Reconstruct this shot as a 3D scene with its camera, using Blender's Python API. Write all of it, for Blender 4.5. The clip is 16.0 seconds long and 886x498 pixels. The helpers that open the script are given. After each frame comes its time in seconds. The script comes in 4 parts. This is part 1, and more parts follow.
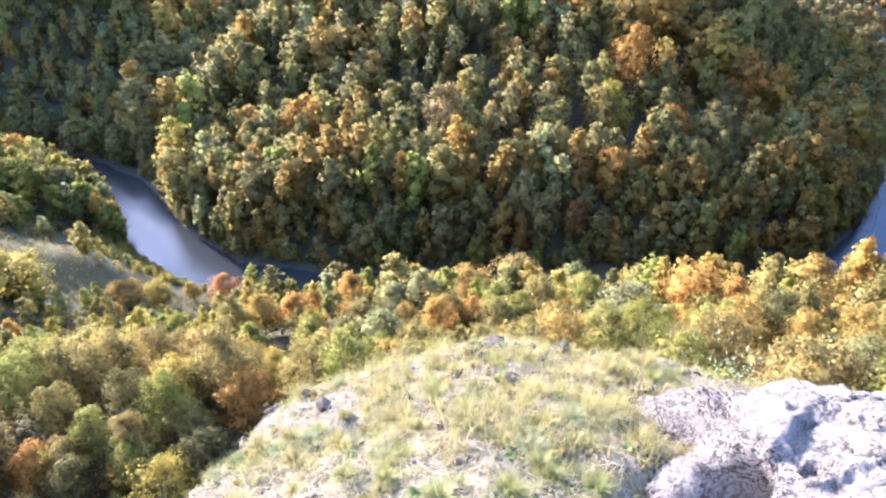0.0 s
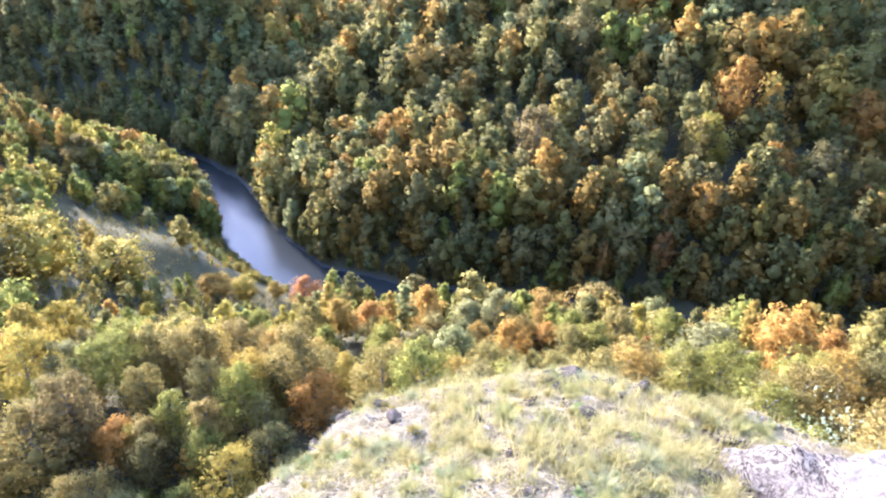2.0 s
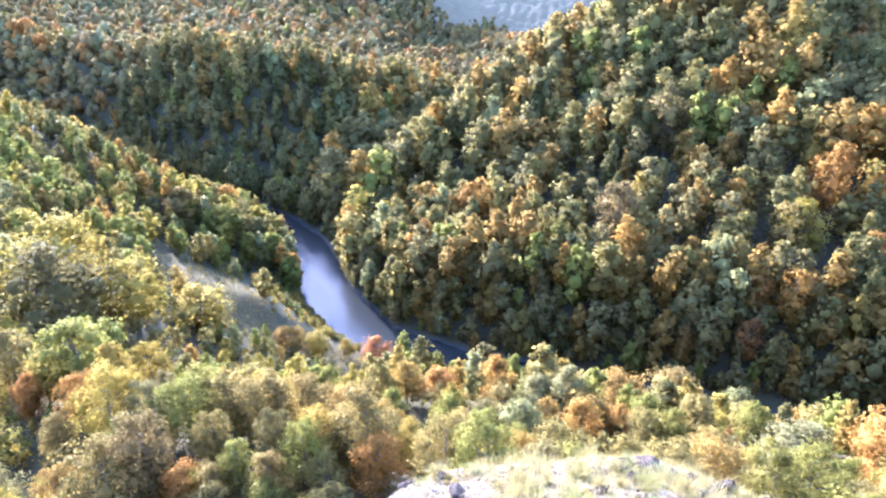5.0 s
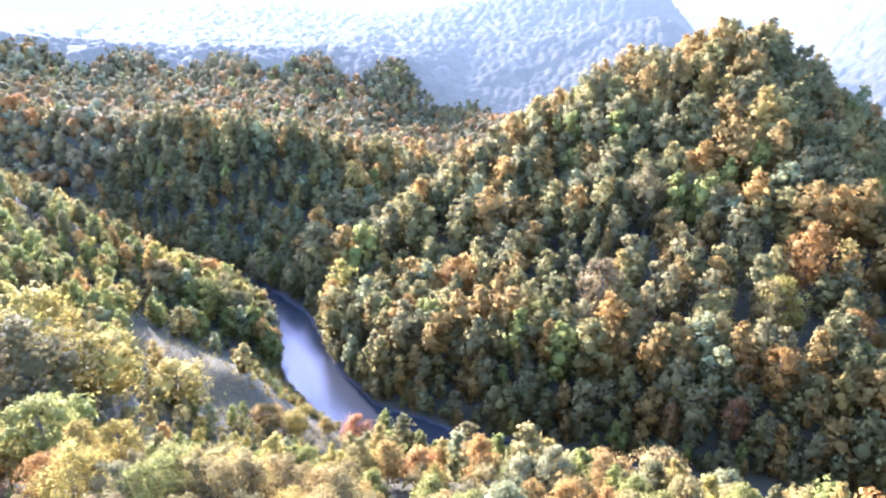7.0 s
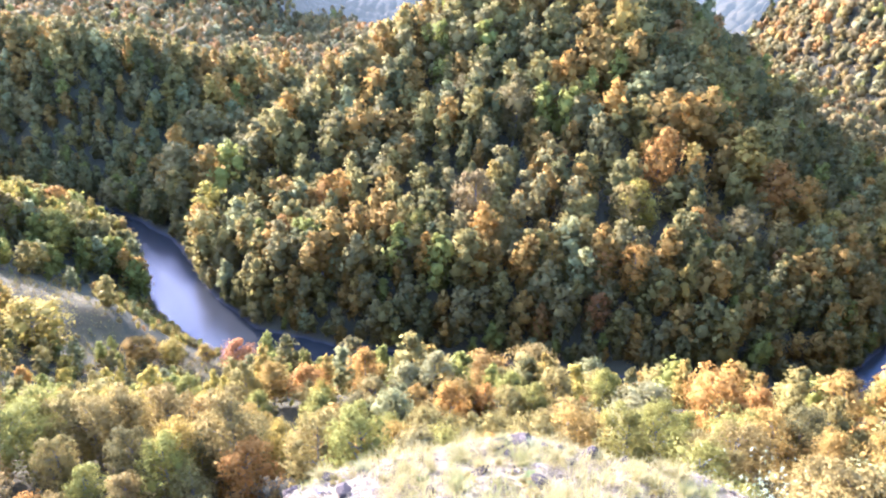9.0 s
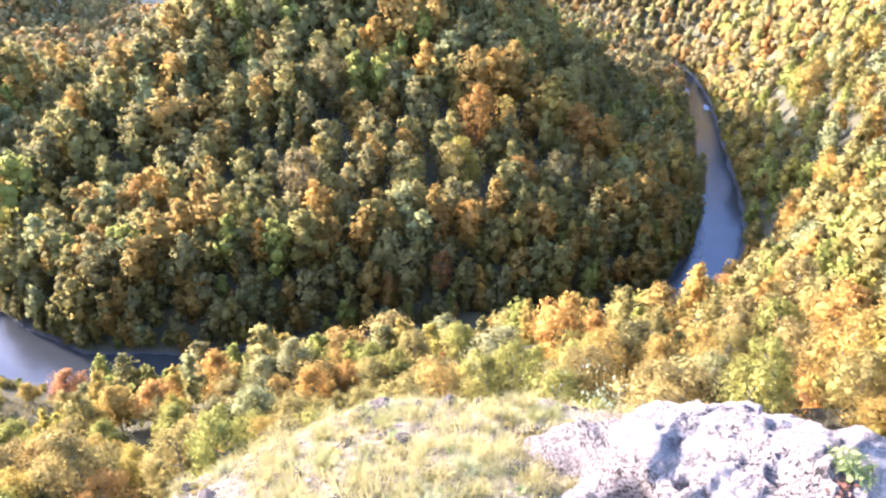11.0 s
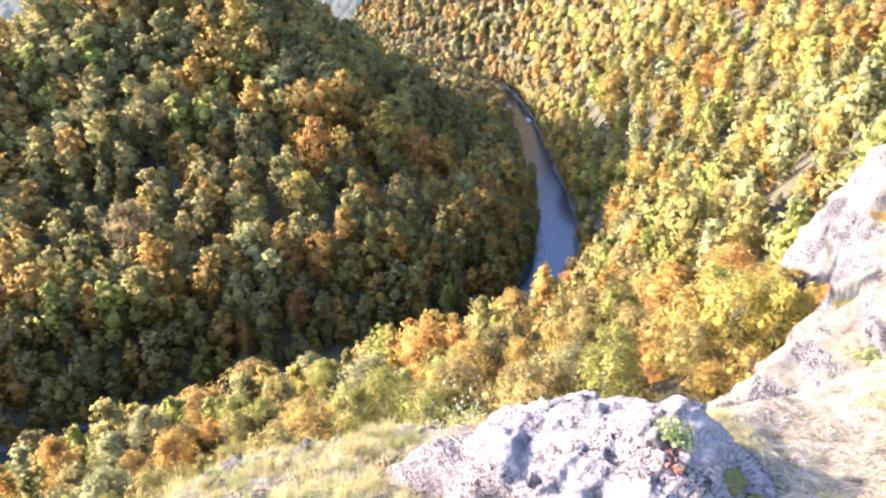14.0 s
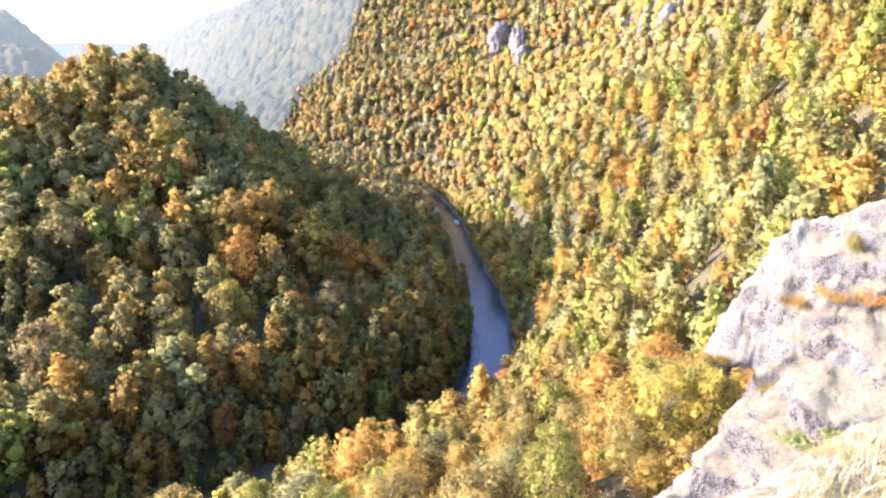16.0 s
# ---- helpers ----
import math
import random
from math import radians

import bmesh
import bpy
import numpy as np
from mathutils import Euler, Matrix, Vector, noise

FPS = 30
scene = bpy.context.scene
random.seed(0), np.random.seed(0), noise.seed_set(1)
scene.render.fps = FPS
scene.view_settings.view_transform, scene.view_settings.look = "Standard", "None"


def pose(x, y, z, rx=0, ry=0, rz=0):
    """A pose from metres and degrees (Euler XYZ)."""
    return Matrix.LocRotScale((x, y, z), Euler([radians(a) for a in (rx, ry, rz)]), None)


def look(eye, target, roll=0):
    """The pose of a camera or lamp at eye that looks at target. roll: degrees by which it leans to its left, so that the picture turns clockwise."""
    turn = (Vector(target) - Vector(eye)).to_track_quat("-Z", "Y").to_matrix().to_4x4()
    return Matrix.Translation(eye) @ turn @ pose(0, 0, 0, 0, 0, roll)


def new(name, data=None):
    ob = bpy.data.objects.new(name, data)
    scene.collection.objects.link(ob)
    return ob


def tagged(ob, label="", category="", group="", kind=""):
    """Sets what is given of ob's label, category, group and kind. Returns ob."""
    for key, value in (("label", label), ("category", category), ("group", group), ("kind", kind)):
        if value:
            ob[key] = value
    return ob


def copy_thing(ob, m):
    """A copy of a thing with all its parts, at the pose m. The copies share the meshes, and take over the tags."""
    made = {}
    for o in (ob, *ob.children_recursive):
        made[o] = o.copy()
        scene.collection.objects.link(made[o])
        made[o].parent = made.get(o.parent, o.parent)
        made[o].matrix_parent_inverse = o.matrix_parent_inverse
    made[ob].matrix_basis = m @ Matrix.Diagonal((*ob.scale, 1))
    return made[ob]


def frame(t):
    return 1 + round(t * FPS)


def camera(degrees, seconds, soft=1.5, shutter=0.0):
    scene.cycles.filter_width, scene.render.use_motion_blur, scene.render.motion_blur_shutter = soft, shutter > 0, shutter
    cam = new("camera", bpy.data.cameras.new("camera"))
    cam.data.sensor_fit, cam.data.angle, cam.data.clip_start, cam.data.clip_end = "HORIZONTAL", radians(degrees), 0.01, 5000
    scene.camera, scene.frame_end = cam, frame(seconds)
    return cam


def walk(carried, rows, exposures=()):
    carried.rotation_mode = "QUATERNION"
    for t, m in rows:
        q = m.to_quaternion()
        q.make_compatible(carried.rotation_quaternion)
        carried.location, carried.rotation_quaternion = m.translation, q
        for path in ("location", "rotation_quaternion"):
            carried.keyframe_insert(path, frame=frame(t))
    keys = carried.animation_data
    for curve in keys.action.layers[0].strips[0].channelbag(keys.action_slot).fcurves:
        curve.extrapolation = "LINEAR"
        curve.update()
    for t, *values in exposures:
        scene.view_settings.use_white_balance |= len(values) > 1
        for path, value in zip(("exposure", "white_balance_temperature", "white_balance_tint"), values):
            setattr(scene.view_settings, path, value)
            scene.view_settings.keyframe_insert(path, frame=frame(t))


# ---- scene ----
# The camera turns by hand on a cliff top, 100 m above the river (z = 0).
cam = camera(69.25, 16.0, soft=2.2)
ROWS = [
    (0.0, 0.000, -0.000, 100.000, 55.50, -0.00, -0.00),
    (0.5, -0.006, 0.010, 99.994, 55.49, 0.02, 1.94),
    (1.0, -0.012, 0.016, 99.987, 55.78, 0.17, 3.96),
    (1.5, -0.020, 0.017, 99.991, 56.16, 0.29, 5.94),
    (2.0, -0.027, 0.021, 99.988, 57.16, -0.28, 8.67),
    (2.5, -0.033, 0.026, 99.984, 57.88, -0.65, 10.98),
    (3.0, -0.037, 0.026, 99.988, 58.41, -0.49, 13.10),
    (3.5, -0.044, 0.027, 99.989, 59.09, -0.13, 14.79),
    (4.0, -0.052, 0.029, 99.989, 59.96, -0.24, 15.95),
    (6.5, -0.030, 0.050, 99.967, 68.87, -1.06, 16.41),
    (7.0, -0.035, 0.052, 99.982, 69.87, -1.31, 15.21),
    (7.5, -0.041, 0.055, 100.009, 68.51, -1.70, 12.41),
    (8.0, -0.050, 0.046, 100.028, 67.57, -2.76, 8.96),
    (8.5, -0.068, 0.024, 100.037, 65.81, -3.01, 6.20),
    (9.0, -0.091, -0.004, 100.036, 62.74, -3.15, 3.99),
    (9.5, -0.106, -0.025, 100.038, 61.19, -2.35, 0.21),
    (10.0, -0.093, -0.041, 100.051, 60.54, -1.84, -5.38),
    (12.5, 0.024, -0.035, 100.030, 62.18, -0.69, -19.95),
    (13.0, 0.034, -0.050, 100.041, 62.60, -0.23, -22.96),
    (13.5, 0.039, -0.059, 100.050, 62.84, -0.42, -25.43),
    (14.0, 0.049, -0.067, 100.059, 63.58, -0.48, -28.21),
    (14.5, 0.056, -0.071, 100.071, 65.02, -0.73, -30.47),
    (15.0, 0.066, -0.077, 100.092, 68.25, -0.37, -32.15),
    (15.5, 0.085, -0.077, 100.121, 70.95, -0.47, -33.31),
    (16.0, 0.105, -0.073, 100.155, 72.71, -0.35, -34.68),
]
EXPOSURES = [(0.0, 3.32, 4900, 26), (4.0, 3.5, 4650, 28), (6.5, 3.74, 4550, 39), (8.0, 3.68, 4600, 39), (10.0, 3.58, 5000, 33), (12.5, 3.5, 5250, 32), (16.0, 3.25, 5300, 30)]
walk(cam, [(t, pose(x, y, z, rx, ry, rz)) for t, x, y, z, rx, ry, rz in ROWS], EXPOSURES)

# ---- light: low autumn sun from ahead on the left, hazy blue sky ----
SUN_AZ, SUN_EL = -49.0, 20.5          # degrees; azimuth from +y towards +x
world = bpy.data.worlds.new("sky")
scene.world = world
world.use_nodes = True
wn, wl = world.node_tree.nodes, world.node_tree.links
wn.clear()
sky = wn.new("ShaderNodeTexSky")
sky.sky_type, sky.sun_disc = "NISHITA", False
sky.sun_elevation, sky.sun_rotation = radians(SUN_EL), radians(SUN_AZ)
sky.dust_density, sky.air_density, sky.ozone_density = 1.8, 1.0, 2.0
sky_bg, sky_out = wn.new("ShaderNodeBackground"), wn.new("ShaderNodeOutputWorld")
sky_bg.inputs["Strength"].default_value = 0.15
wl.new(sky.outputs[0], sky_bg.inputs["Color"])
wl.new(sky_bg.outputs[0], sky_out.inputs["Surface"])

sun = new("sun", bpy.data.lights.new("sun", "SUN"))
sun.data.energy, sun.data.angle, sun.data.color = 2.7, radians(0.6), (1.0, 0.91, 0.76)
sx, sy = math.sin(radians(SUN_AZ)), math.cos(radians(SUN_AZ))
sun.matrix_world = look((sx * 300, sy * 300, 300 * math.tan(radians(SUN_EL)) + 100), (0, 0, 100))


# The far distance: pale hills miles beyond the gorge, their haze painted as glow.
def far_hills():
    m = bpy.data.materials.new("haze_glow_hills")
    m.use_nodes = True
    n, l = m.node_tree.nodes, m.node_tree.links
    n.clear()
    # the pale haze is one even blue-white emission over the hills
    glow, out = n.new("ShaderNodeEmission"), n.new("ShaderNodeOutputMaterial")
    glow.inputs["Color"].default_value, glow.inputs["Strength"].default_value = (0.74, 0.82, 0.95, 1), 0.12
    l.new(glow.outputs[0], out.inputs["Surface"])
    bm = bmesh.new()
    rows = []
    for k in range(181):
        a = radians(k * 2)
        h = 130 + 60 * noise.noise(Vector((math.sin(a) * 3, math.cos(a) * 3, 1))) + 25 * noise.noise(Vector((math.sin(a) * 11, math.cos(a) * 11, 4)))
        rows.append((bm.verts.new((4400 * math.sin(a), 4400 * math.cos(a), -50)), bm.verts.new((4700 * math.sin(a), 4700 * math.cos(a), h))))
    for p, q in zip(rows[:-1], rows[1:]):
        bm.faces.new((p[0], q[0], q[1], p[1]))
    me = bpy.data.meshes.new("backdrop")
    bm.to_mesh(me)
    bm.free()
    me.materials.append(m)
    return tagged(new("backdrop", me), "pale hills on the horizon with haze painted as a glow", "hills", kind="structure")


far_hills()
# ---- the lie of the land: heights from the river and the crest lines ----
RIVER = [(-800, 300), (-600, 275), (-450, 262), (-340, 250), (-303, 244), (-241, 226), (-192, 212), (-162, 205), (-138, 198),
         (-118, 190), (-103, 180), (-92, 167), (-78, 149), (-58, 133), (-35, 128), (0, 126), (38, 125), (72, 124), (100, 131),
         (121, 147), (142, 172), (160, 200), (181, 240), (204, 282), (229, 330), (247, 375), (256, 420), (240, 480),
         (205, 560), (165, 680), (150, 820), (175, 1000), (170, 1300), (120, 1800)]
CRESTS = {
    "spur_hill": [(-87, 190, 1), (-74, 212, 11), (-58, 233, 22), (-45, 251, 33), (-30, 273, 44), (-9, 290, 56), (18, 304, 70), (42, 312, 80),
                  (68, 313, 70), (84, 314, 57), (109, 312, 41), (138, 316, 26), (161, 322, 18), (218, 345, 2)],
    "hill_foot": [(-76, 172, 7), (-55, 155, 11), (-25, 153, 14), (10, 152, 16), (45, 152, 16), (80, 156, 15), (108, 172, 14), (130, 200, 12), (150, 235, 11), (178, 290, 8)],
    "neck": [(42, 312, 80), (28, 390, 48), (10, 480, 30), (20, 600, 40), (30, 740, 90)],
    "first_ridge": [(-600, 330, 72), (-420, 300, 60), (-300, 268, 47), (-222, 265, 40), (-166, 251, 44), (-135, 269, 37), (-114, 286, 28), (-98, 310, 16)],
    "back_valley": [(-104, 200, 1), (-95, 222, 2), (-86, 262, 2), (-82, 300, 3), (-80, 350, 4), (-90, 400, 5), (-105, 438, 6)],
    "second_ridge": [(-700, 330, 90), (-449, 397, 66), (-376, 495, 56), (-252, 566, 57), (-188, 571, 50), (-145, 575, 18), (-100, 560, 4)],
    "third_ridge": [(130, 800, 42), (102, 844, 82), (80, 860, 98), (57, 878, 118), (28, 900, 130), (-100, 960, 125), (-350, 1050, 88), (-650, 1050, 98)],
    "right_ridge": [(70, -60, 108), (140, 10, 122), (215, 70, 150), (330, 160, 178), (420, 300, 188), (455, 450, 178), (420, 600, 168),
                    (370, 800, 158), (330, 1000, 152), (285, 1166, 138), (206, 1334, 112)],
    "right_shelf": [(90, 30, 70), (150, 90, 76), (220, 170, 78), (285, 280, 82), (310, 400, 78), (290, 520, 74)],
    "near_slope": [(-62, 42, 50), (-30, 34, 57), (0, 33, 58), (28, 36, 56), (60, 40, 58)],
    "middle_slope": [(-25, 66, 36), (10, 68, 36), (50, 70, 36), (80, 64, 46)],
    "lower_slope": [(-42, 104, 9), (-20, 104, 12), (0, 105, 13), (40, 105, 13), (75, 106, 12), (98, 112, 11)],
    "gully": [(27, 24, 73), (33, 18, 78), (38, 10, 84)],
    "own_ridge": [(-420, -40, 100), (-200, -60, 95), (-80, -45, 92), (0, -25, 94), (40, -35, 100)],
    "left_bench": [(-95, 75, 40), (-140, 105, 41), (-200, 150, 44), (-275, 160, 58)],
    "left_spur": [(-200, 158, 41), (-165, 153, 33), (-140, 147, 26), (-104, 157, 7)],
    "meadow": [(-110, 106, 30), (-82, 115, 20), (-60, 112, 11)],
}


def near_line(px, py, pts):
    """For each place the distance to the line and the line's height there."""
    best = np.full(px.shape, 1e9)
    height = np.zeros(px.shape)
    for a, b in zip(pts[:-1], pts[1:]):
        dx, dy = b[0] - a[0], b[1] - a[1]
        s = np.clip(((px - a[0]) * dx + (py - a[1]) * dy) / (dx * dx + dy * dy), 0, 1)
        d = np.hypot(px - a[0] - s * dx, py - a[1] - s * dy)
        closer = d < best
        best = np.where(closer, d, best)
        if len(a) > 2:
            height = np.where(closer, a[2] + s * (b[2] - a[2]), height)
    return best, height


def river_distance(px, py):
    return near_line(px, py, RIVER)[0]


def value_noise(px, py, scale, seed):
    """Smooth lattice noise, -1 to 1."""
    u, v = px / scale + seed * 17.31, py / scale - seed * 9.77
    iu, iv = np.floor(u), np.floor(v)
    fu, fv = u - iu, v - iv
    fu, fv = fu * fu * (3 - 2 * fu), fv * fv * (3 - 2 * fv)

    def corner(a, b):
        h = np.sin(a * 127.1 + b * 311.7 + seed * 74.7) * 43758.5453
        return (h - np.floor(h)) * 2 - 1
    return (corner(iu, iv) * (1 - fu) + corner(iu + 1, iv) * fu) * (1 - fv) + (corner(iu, iv + 1) * (1 - fu) + corner(iu + 1, iv + 1) * fu) * fv


def wave(px, py, scale, seed, octaves=3):
    """Fractal noise, about -1 to 1."""
    total = np.zeros(np.shape(px))
    for k in range(octaves):
        total += value_noise(px * math.cos(k) - py * math.sin(k), px * math.sin(k) + py * math.cos(k), scale / 2 ** k, seed + k) * 0.55 ** k
    return total / 1.2


RIM = [(-180, 16), (-130, 9), (-95, 3.0), (-75, 1.7), (-58, 1.68), (-46, 1.7), (-34, 1.8), (-27, 2.04), (-21, 2.3), (-13, 2.4), (-4, 2.5), (1, 2.62), (6, 2.7), (12, 2.7), (18, 2.66), (24, 2.55), (30, 2.52),
       (48, 2.6), (62, 3.0), (80, 5), (110, 14), (180, 16)]


def far_height(px, py):
    rd = river_distance(px, py) - 7.0 + 0.9 * wave(px, py, 11, 41)
    dr = np.maximum(rd, 0.0)
    power = 2.0
    w = 1.0 / (dr + 0.5) ** power
    top, total = np.zeros(px.shape), w.copy()
    for pts in CRESTS.values():
        d, h = near_line(px, py, pts)
        w = 1.0 / (d + 2.5) ** power
        top, total = top + w * h, total + w
    z = top / total
    z = np.minimum(z, dr * 1.05)
    far = np.clip(dr / 40, 0, 1)
    z = z + far * (1.6 * wave(px, py, 70, 3) + 0.5 * wave(px, py, 17, 5))
    return np.where(rd <= 0, np.maximum(rd * 0.4, -1.4), z)


def shelf_height(px, py):
    """The cliff top on which the camera stands, with its grassy nose."""
    r, az = np.hypot(px, py), np.degrees(np.arctan2(px, py))
    rim = np.interp(az, [a for a, _ in RIM], [b for _, b in RIM])
    rim = rim * (1 + 0.035 * wave(px, py, 0.55, 15))
    top = 98.35 - 0.29 * np.clip(py, 0, 2.7) - 0.13 * np.clip(-px, 0, 3) + 0.04 * np.clip(-py, 0, 12)
    top = top + 0.05 * wave(px, py, 0.8, 11) + 0.035 * wave(px, py, 0.22, 12)
    top = top - 0.3 * np.exp(-((px - 1.02) ** 2 + (py - 1.3) ** 2) / 0.1)
    out = np.maximum(r - rim, 0)
    return top - 0.7 * np.minimum(out, 0.06) - 2.6 * np.maximum(out - 0.06, 0)


SPURS = {
    "front": ([(16.8, 16.6, 80.9), (18.7, 15.5, 82.0), (20.4, 13.6, 82.2), (21.6, 12.9, 83.0), (23.2, 12.4, 85.5), (25.2, 11.5, 88.7), (28, 8.6, 90.8), (36, 0, 96), (45, -14, 102)], 0.8, 2.2),
    "back": ([(42.4, 23.0, 84.5), (43.8, 22.3, 87.6), (47, 16.5, 91.2), (55, 6, 97), (66, -14, 104)], 1.9, 2.0),
}


def spur_height(px, py):
    """Two limestone spurs that run down from the ridge, in ledges."""
    z = np.full(np.shape(px), -50.0)
    for pts, near, far in SPURS.values():
        d, h = near_line(px, py, pts)
        a, b = pts[1], pts[-3]
        side = (px - a[0]) * (b[1] - a[1]) - (py - a[1]) * (b[0] - a[0])
        steep = np.where(side > 0, near, far)
        beyond = (px - pts[0][0]) * (pts[1][0] - pts[0][0]) + (py - pts[0][1]) * (pts[1][1] - pts[0][1]) < 0
        z = np.maximum(z, h - np.where(beyond, 2.6, steep) * d)
    return z


def ground_height(px, py):
    px, py = np.asarray(px, float), np.asarray(py, float)
    z = far_height(px, py)
    return np.maximum(np.maximum(z, spur_height(px, py) - 0.7), shelf_height(px, py))


def spur_surface(px, py):
    """The spurs in full relief: buttresses, clefts and ledges."""
    z = spur_height(px, py)
    z = z + 0.8 * wave(px, py, 4.5, 21) - 1.1 * np.abs(wave(px, py, 3.0, 24)) + 0.3
    step = 1.9
    q = (z + 0.8 * wave(px, py, 6, 29)) / step
    f = q - np.floor(q)
    z = z + 0.35 * (np.clip((f - 0.5) / 0.35, 0, 1) - f) * step
    return z + 0.28 * np.abs(wave(px, py, 0.9, 26)) + 0.1 * wave(px, py, 0.35, 27)


# ---- materials ----
def material(name, rough=0.9):
    m = bpy.data.materials.new(name)
    m.use_nodes = True
    n, l = m.node_tree.nodes, m.node_tree.links
    b = n["Principled BSDF"]
    b.inputs["Roughness"].default_value = rough
    b.inputs["Specular IOR Level"].default_value = 0.05
    return m, n, l, b


def noise_at(n, l, scale, detail=4.0, rough=0.6, vector=None):
    t = n.new("ShaderNodeTexNoise")
    t.inputs["Scale"].default_value, t.inputs["Detail"].default_value, t.inputs["Roughness"].default_value = scale, detail, rough
    if vector is not None:
        l.new(vector, t.inputs["Vector"])
    return t.outputs["Fac"]


def ramp(n, l, fac, stops):
    r = n.new("ShaderNodeValToRGB")
    while len(r.color_ramp.elements) < len(stops):
        r.color_ramp.elements.new(0.5)
    for e, (p, c) in zip(r.color_ramp.elements, stops):
        e.position, e.color = p, (*c, 1)
    l.new(fac, r.inputs["Fac"])
    return r.outputs["Color"]


def blend(n, l, fac, a, b, mode="MIX"):
    m = n.new("ShaderNodeMix")
    m.data_type, m.blend_type = "RGBA", mode
    for sock, v in ((m.inputs[0], fac), (m.inputs[6], a), (m.inputs[7], b)):
        if hasattr(v, "links"):
            l.new(v, sock)
        else:
            sock.default_value = v if isinstance(v, float) else (*v, 1)
    return m.outputs[2]


def bump(n, l, b, height, strength, distance):
    k = n.new("ShaderNodeBump")
    k.inputs["Strength"].default_value, k.inputs["Distance"].default_value = strength, distance
    l.new(height, k.inputs["Height"])
    l.new(k.outputs[0], b.inputs["Normal"])


def place(n):
    return n.new("ShaderNodeNewGeometry").outputs["Position"]


def leaf_material(name, colour, second, through_light=0.45):
    m, n, l, b = material(name, 0.8)
    b.inputs["Specular IOR Level"].default_value = 0.06
    geo, info = n.new("ShaderNodeNewGeometry"), n.new("ShaderNodeObjectInfo")
    c = blend(n, l, geo.outputs["Random Per Island"], colour, second)
    hsv = n.new("ShaderNodeHueSaturation")
    sway = n.new("ShaderNodeMapRange")
    sway.inputs[3].default_value, sway.inputs[4].default_value = 0.7, 1.3
    l.new(noise_at(n, l, 0.45, 2.0, 0.6, geo.outputs["Position"]), sway.inputs[0])
    l.new(sway.outputs[0], hsv.inputs["Value"])
    turn = n.new("ShaderNodeMapRange")
    turn.inputs[3].default_value, turn.inputs[4].default_value = 0.495, 0.513
    l.new(info.outputs["Random"], turn.inputs[0])
    l.new(turn.outputs[0], hsv.inputs["Hue"])
    l.new(c, hsv.inputs["Color"])
    l.new(hsv.outputs[0], b.inputs["Base Color"])
    tr, mix = n.new("ShaderNodeBsdfTranslucent"), n.new("ShaderNodeMixShader")
    l.new(hsv.outputs[0], tr.inputs["Color"])
    mix.inputs[0].default_value = through_light
    l.new(b.outputs[0], mix.inputs[1])
    l.new(tr.outputs[0], mix.inputs[2])
    l.new(mix.outputs[0], n["Material Output"].inputs["Surface"])
    return m


LEAVES = {
    "green": leaf_material("leaves_green", (0.225, 0.205, 0.038), (0.28, 0.24, 0.045)),
    "dark": leaf_material("leaves_dark_green", (0.15, 0.122, 0.038), (0.19, 0.15, 0.042)),
    "grey": leaf_material("leaves_grey_green", (0.25, 0.22, 0.075), (0.29, 0.25, 0.085)),
    "olive": leaf_material("leaves_olive", (0.25, 0.185, 0.05), (0.29, 0.205, 0.05)),
    "yellow": leaf_material("leaves_yellow", (0.40, 0.275, 0.04), (0.33, 0.24, 0.045)),
    "gold": leaf_material("leaves_gold", (0.38, 0.23, 0.045), (0.33, 0.215, 0.045)),
    "orange": leaf_material("leaves_orange", (0.44, 0.215, 0.042), (0.38, 0.2, 0.042)),
    "russet": leaf_material("leaves_russet", (0.34, 0.18, 0.04), (0.29, 0.17, 0.04)),
    "red": leaf_material("leaves_red", (0.43, 0.19, 0.055), (0.37, 0.19, 0.055)),
    "brown": leaf_material("leaves_brown", (0.27, 0.195, 0.06), (0.22, 0.165, 0.055)),
}
COLOURS = list(LEAVES)


def bark_material():
    m, n, l, b = material("bark")
    p = place(n)
    c = ramp(n, l, noise_at(n, l, 6, 5, 0.7, p), [(0.3, (0.09, 0.075, 0.06)), (0.7, (0.22, 0.2, 0.17))])
    l.new(c, b.inputs["Base Color"])
    return m


def litter_material():
    m, n, l, b = material("forest_floor")
    p = place(n)
    big = noise_at(n, l, 0.06, 5, 0.6, p)
    c = ramp(n, l, noise_at(n, l, 2.2, 6, 0.7, p), [(0.3, (0.04, 0.03, 0.016)), (0.55, (0.085, 0.062, 0.03)), (0.8, (0.14, 0.095, 0.045))])
    c = blend(n, l, big, c, (0.085, 0.08, 0.035))
    sep, low = n.new("ShaderNodeSeparateXYZ"), n.new("ShaderNodeMapRange")
    l.new(p, sep.inputs[0])
    l.new(sep.outputs["Z"], low.inputs[0])
    low.inputs[1].default_value, low.inputs[2].default_value = 0.45, 0.1
    gravel = ramp(n, l, noise_at(n, l, 3.5, 6, 0.75, p), [(0.3, (0.04, 0.036, 0.03)), (0.7, (0.1, 0.09, 0.075))])
    c = blend(n, l, low.outputs[0], c, gravel)
    l.new(c, b.inputs["Base Color"])
    bump(n, l, b, noise_at(n, l, 5, 6, 0.7, p), 0.6, 0.3)
    return m


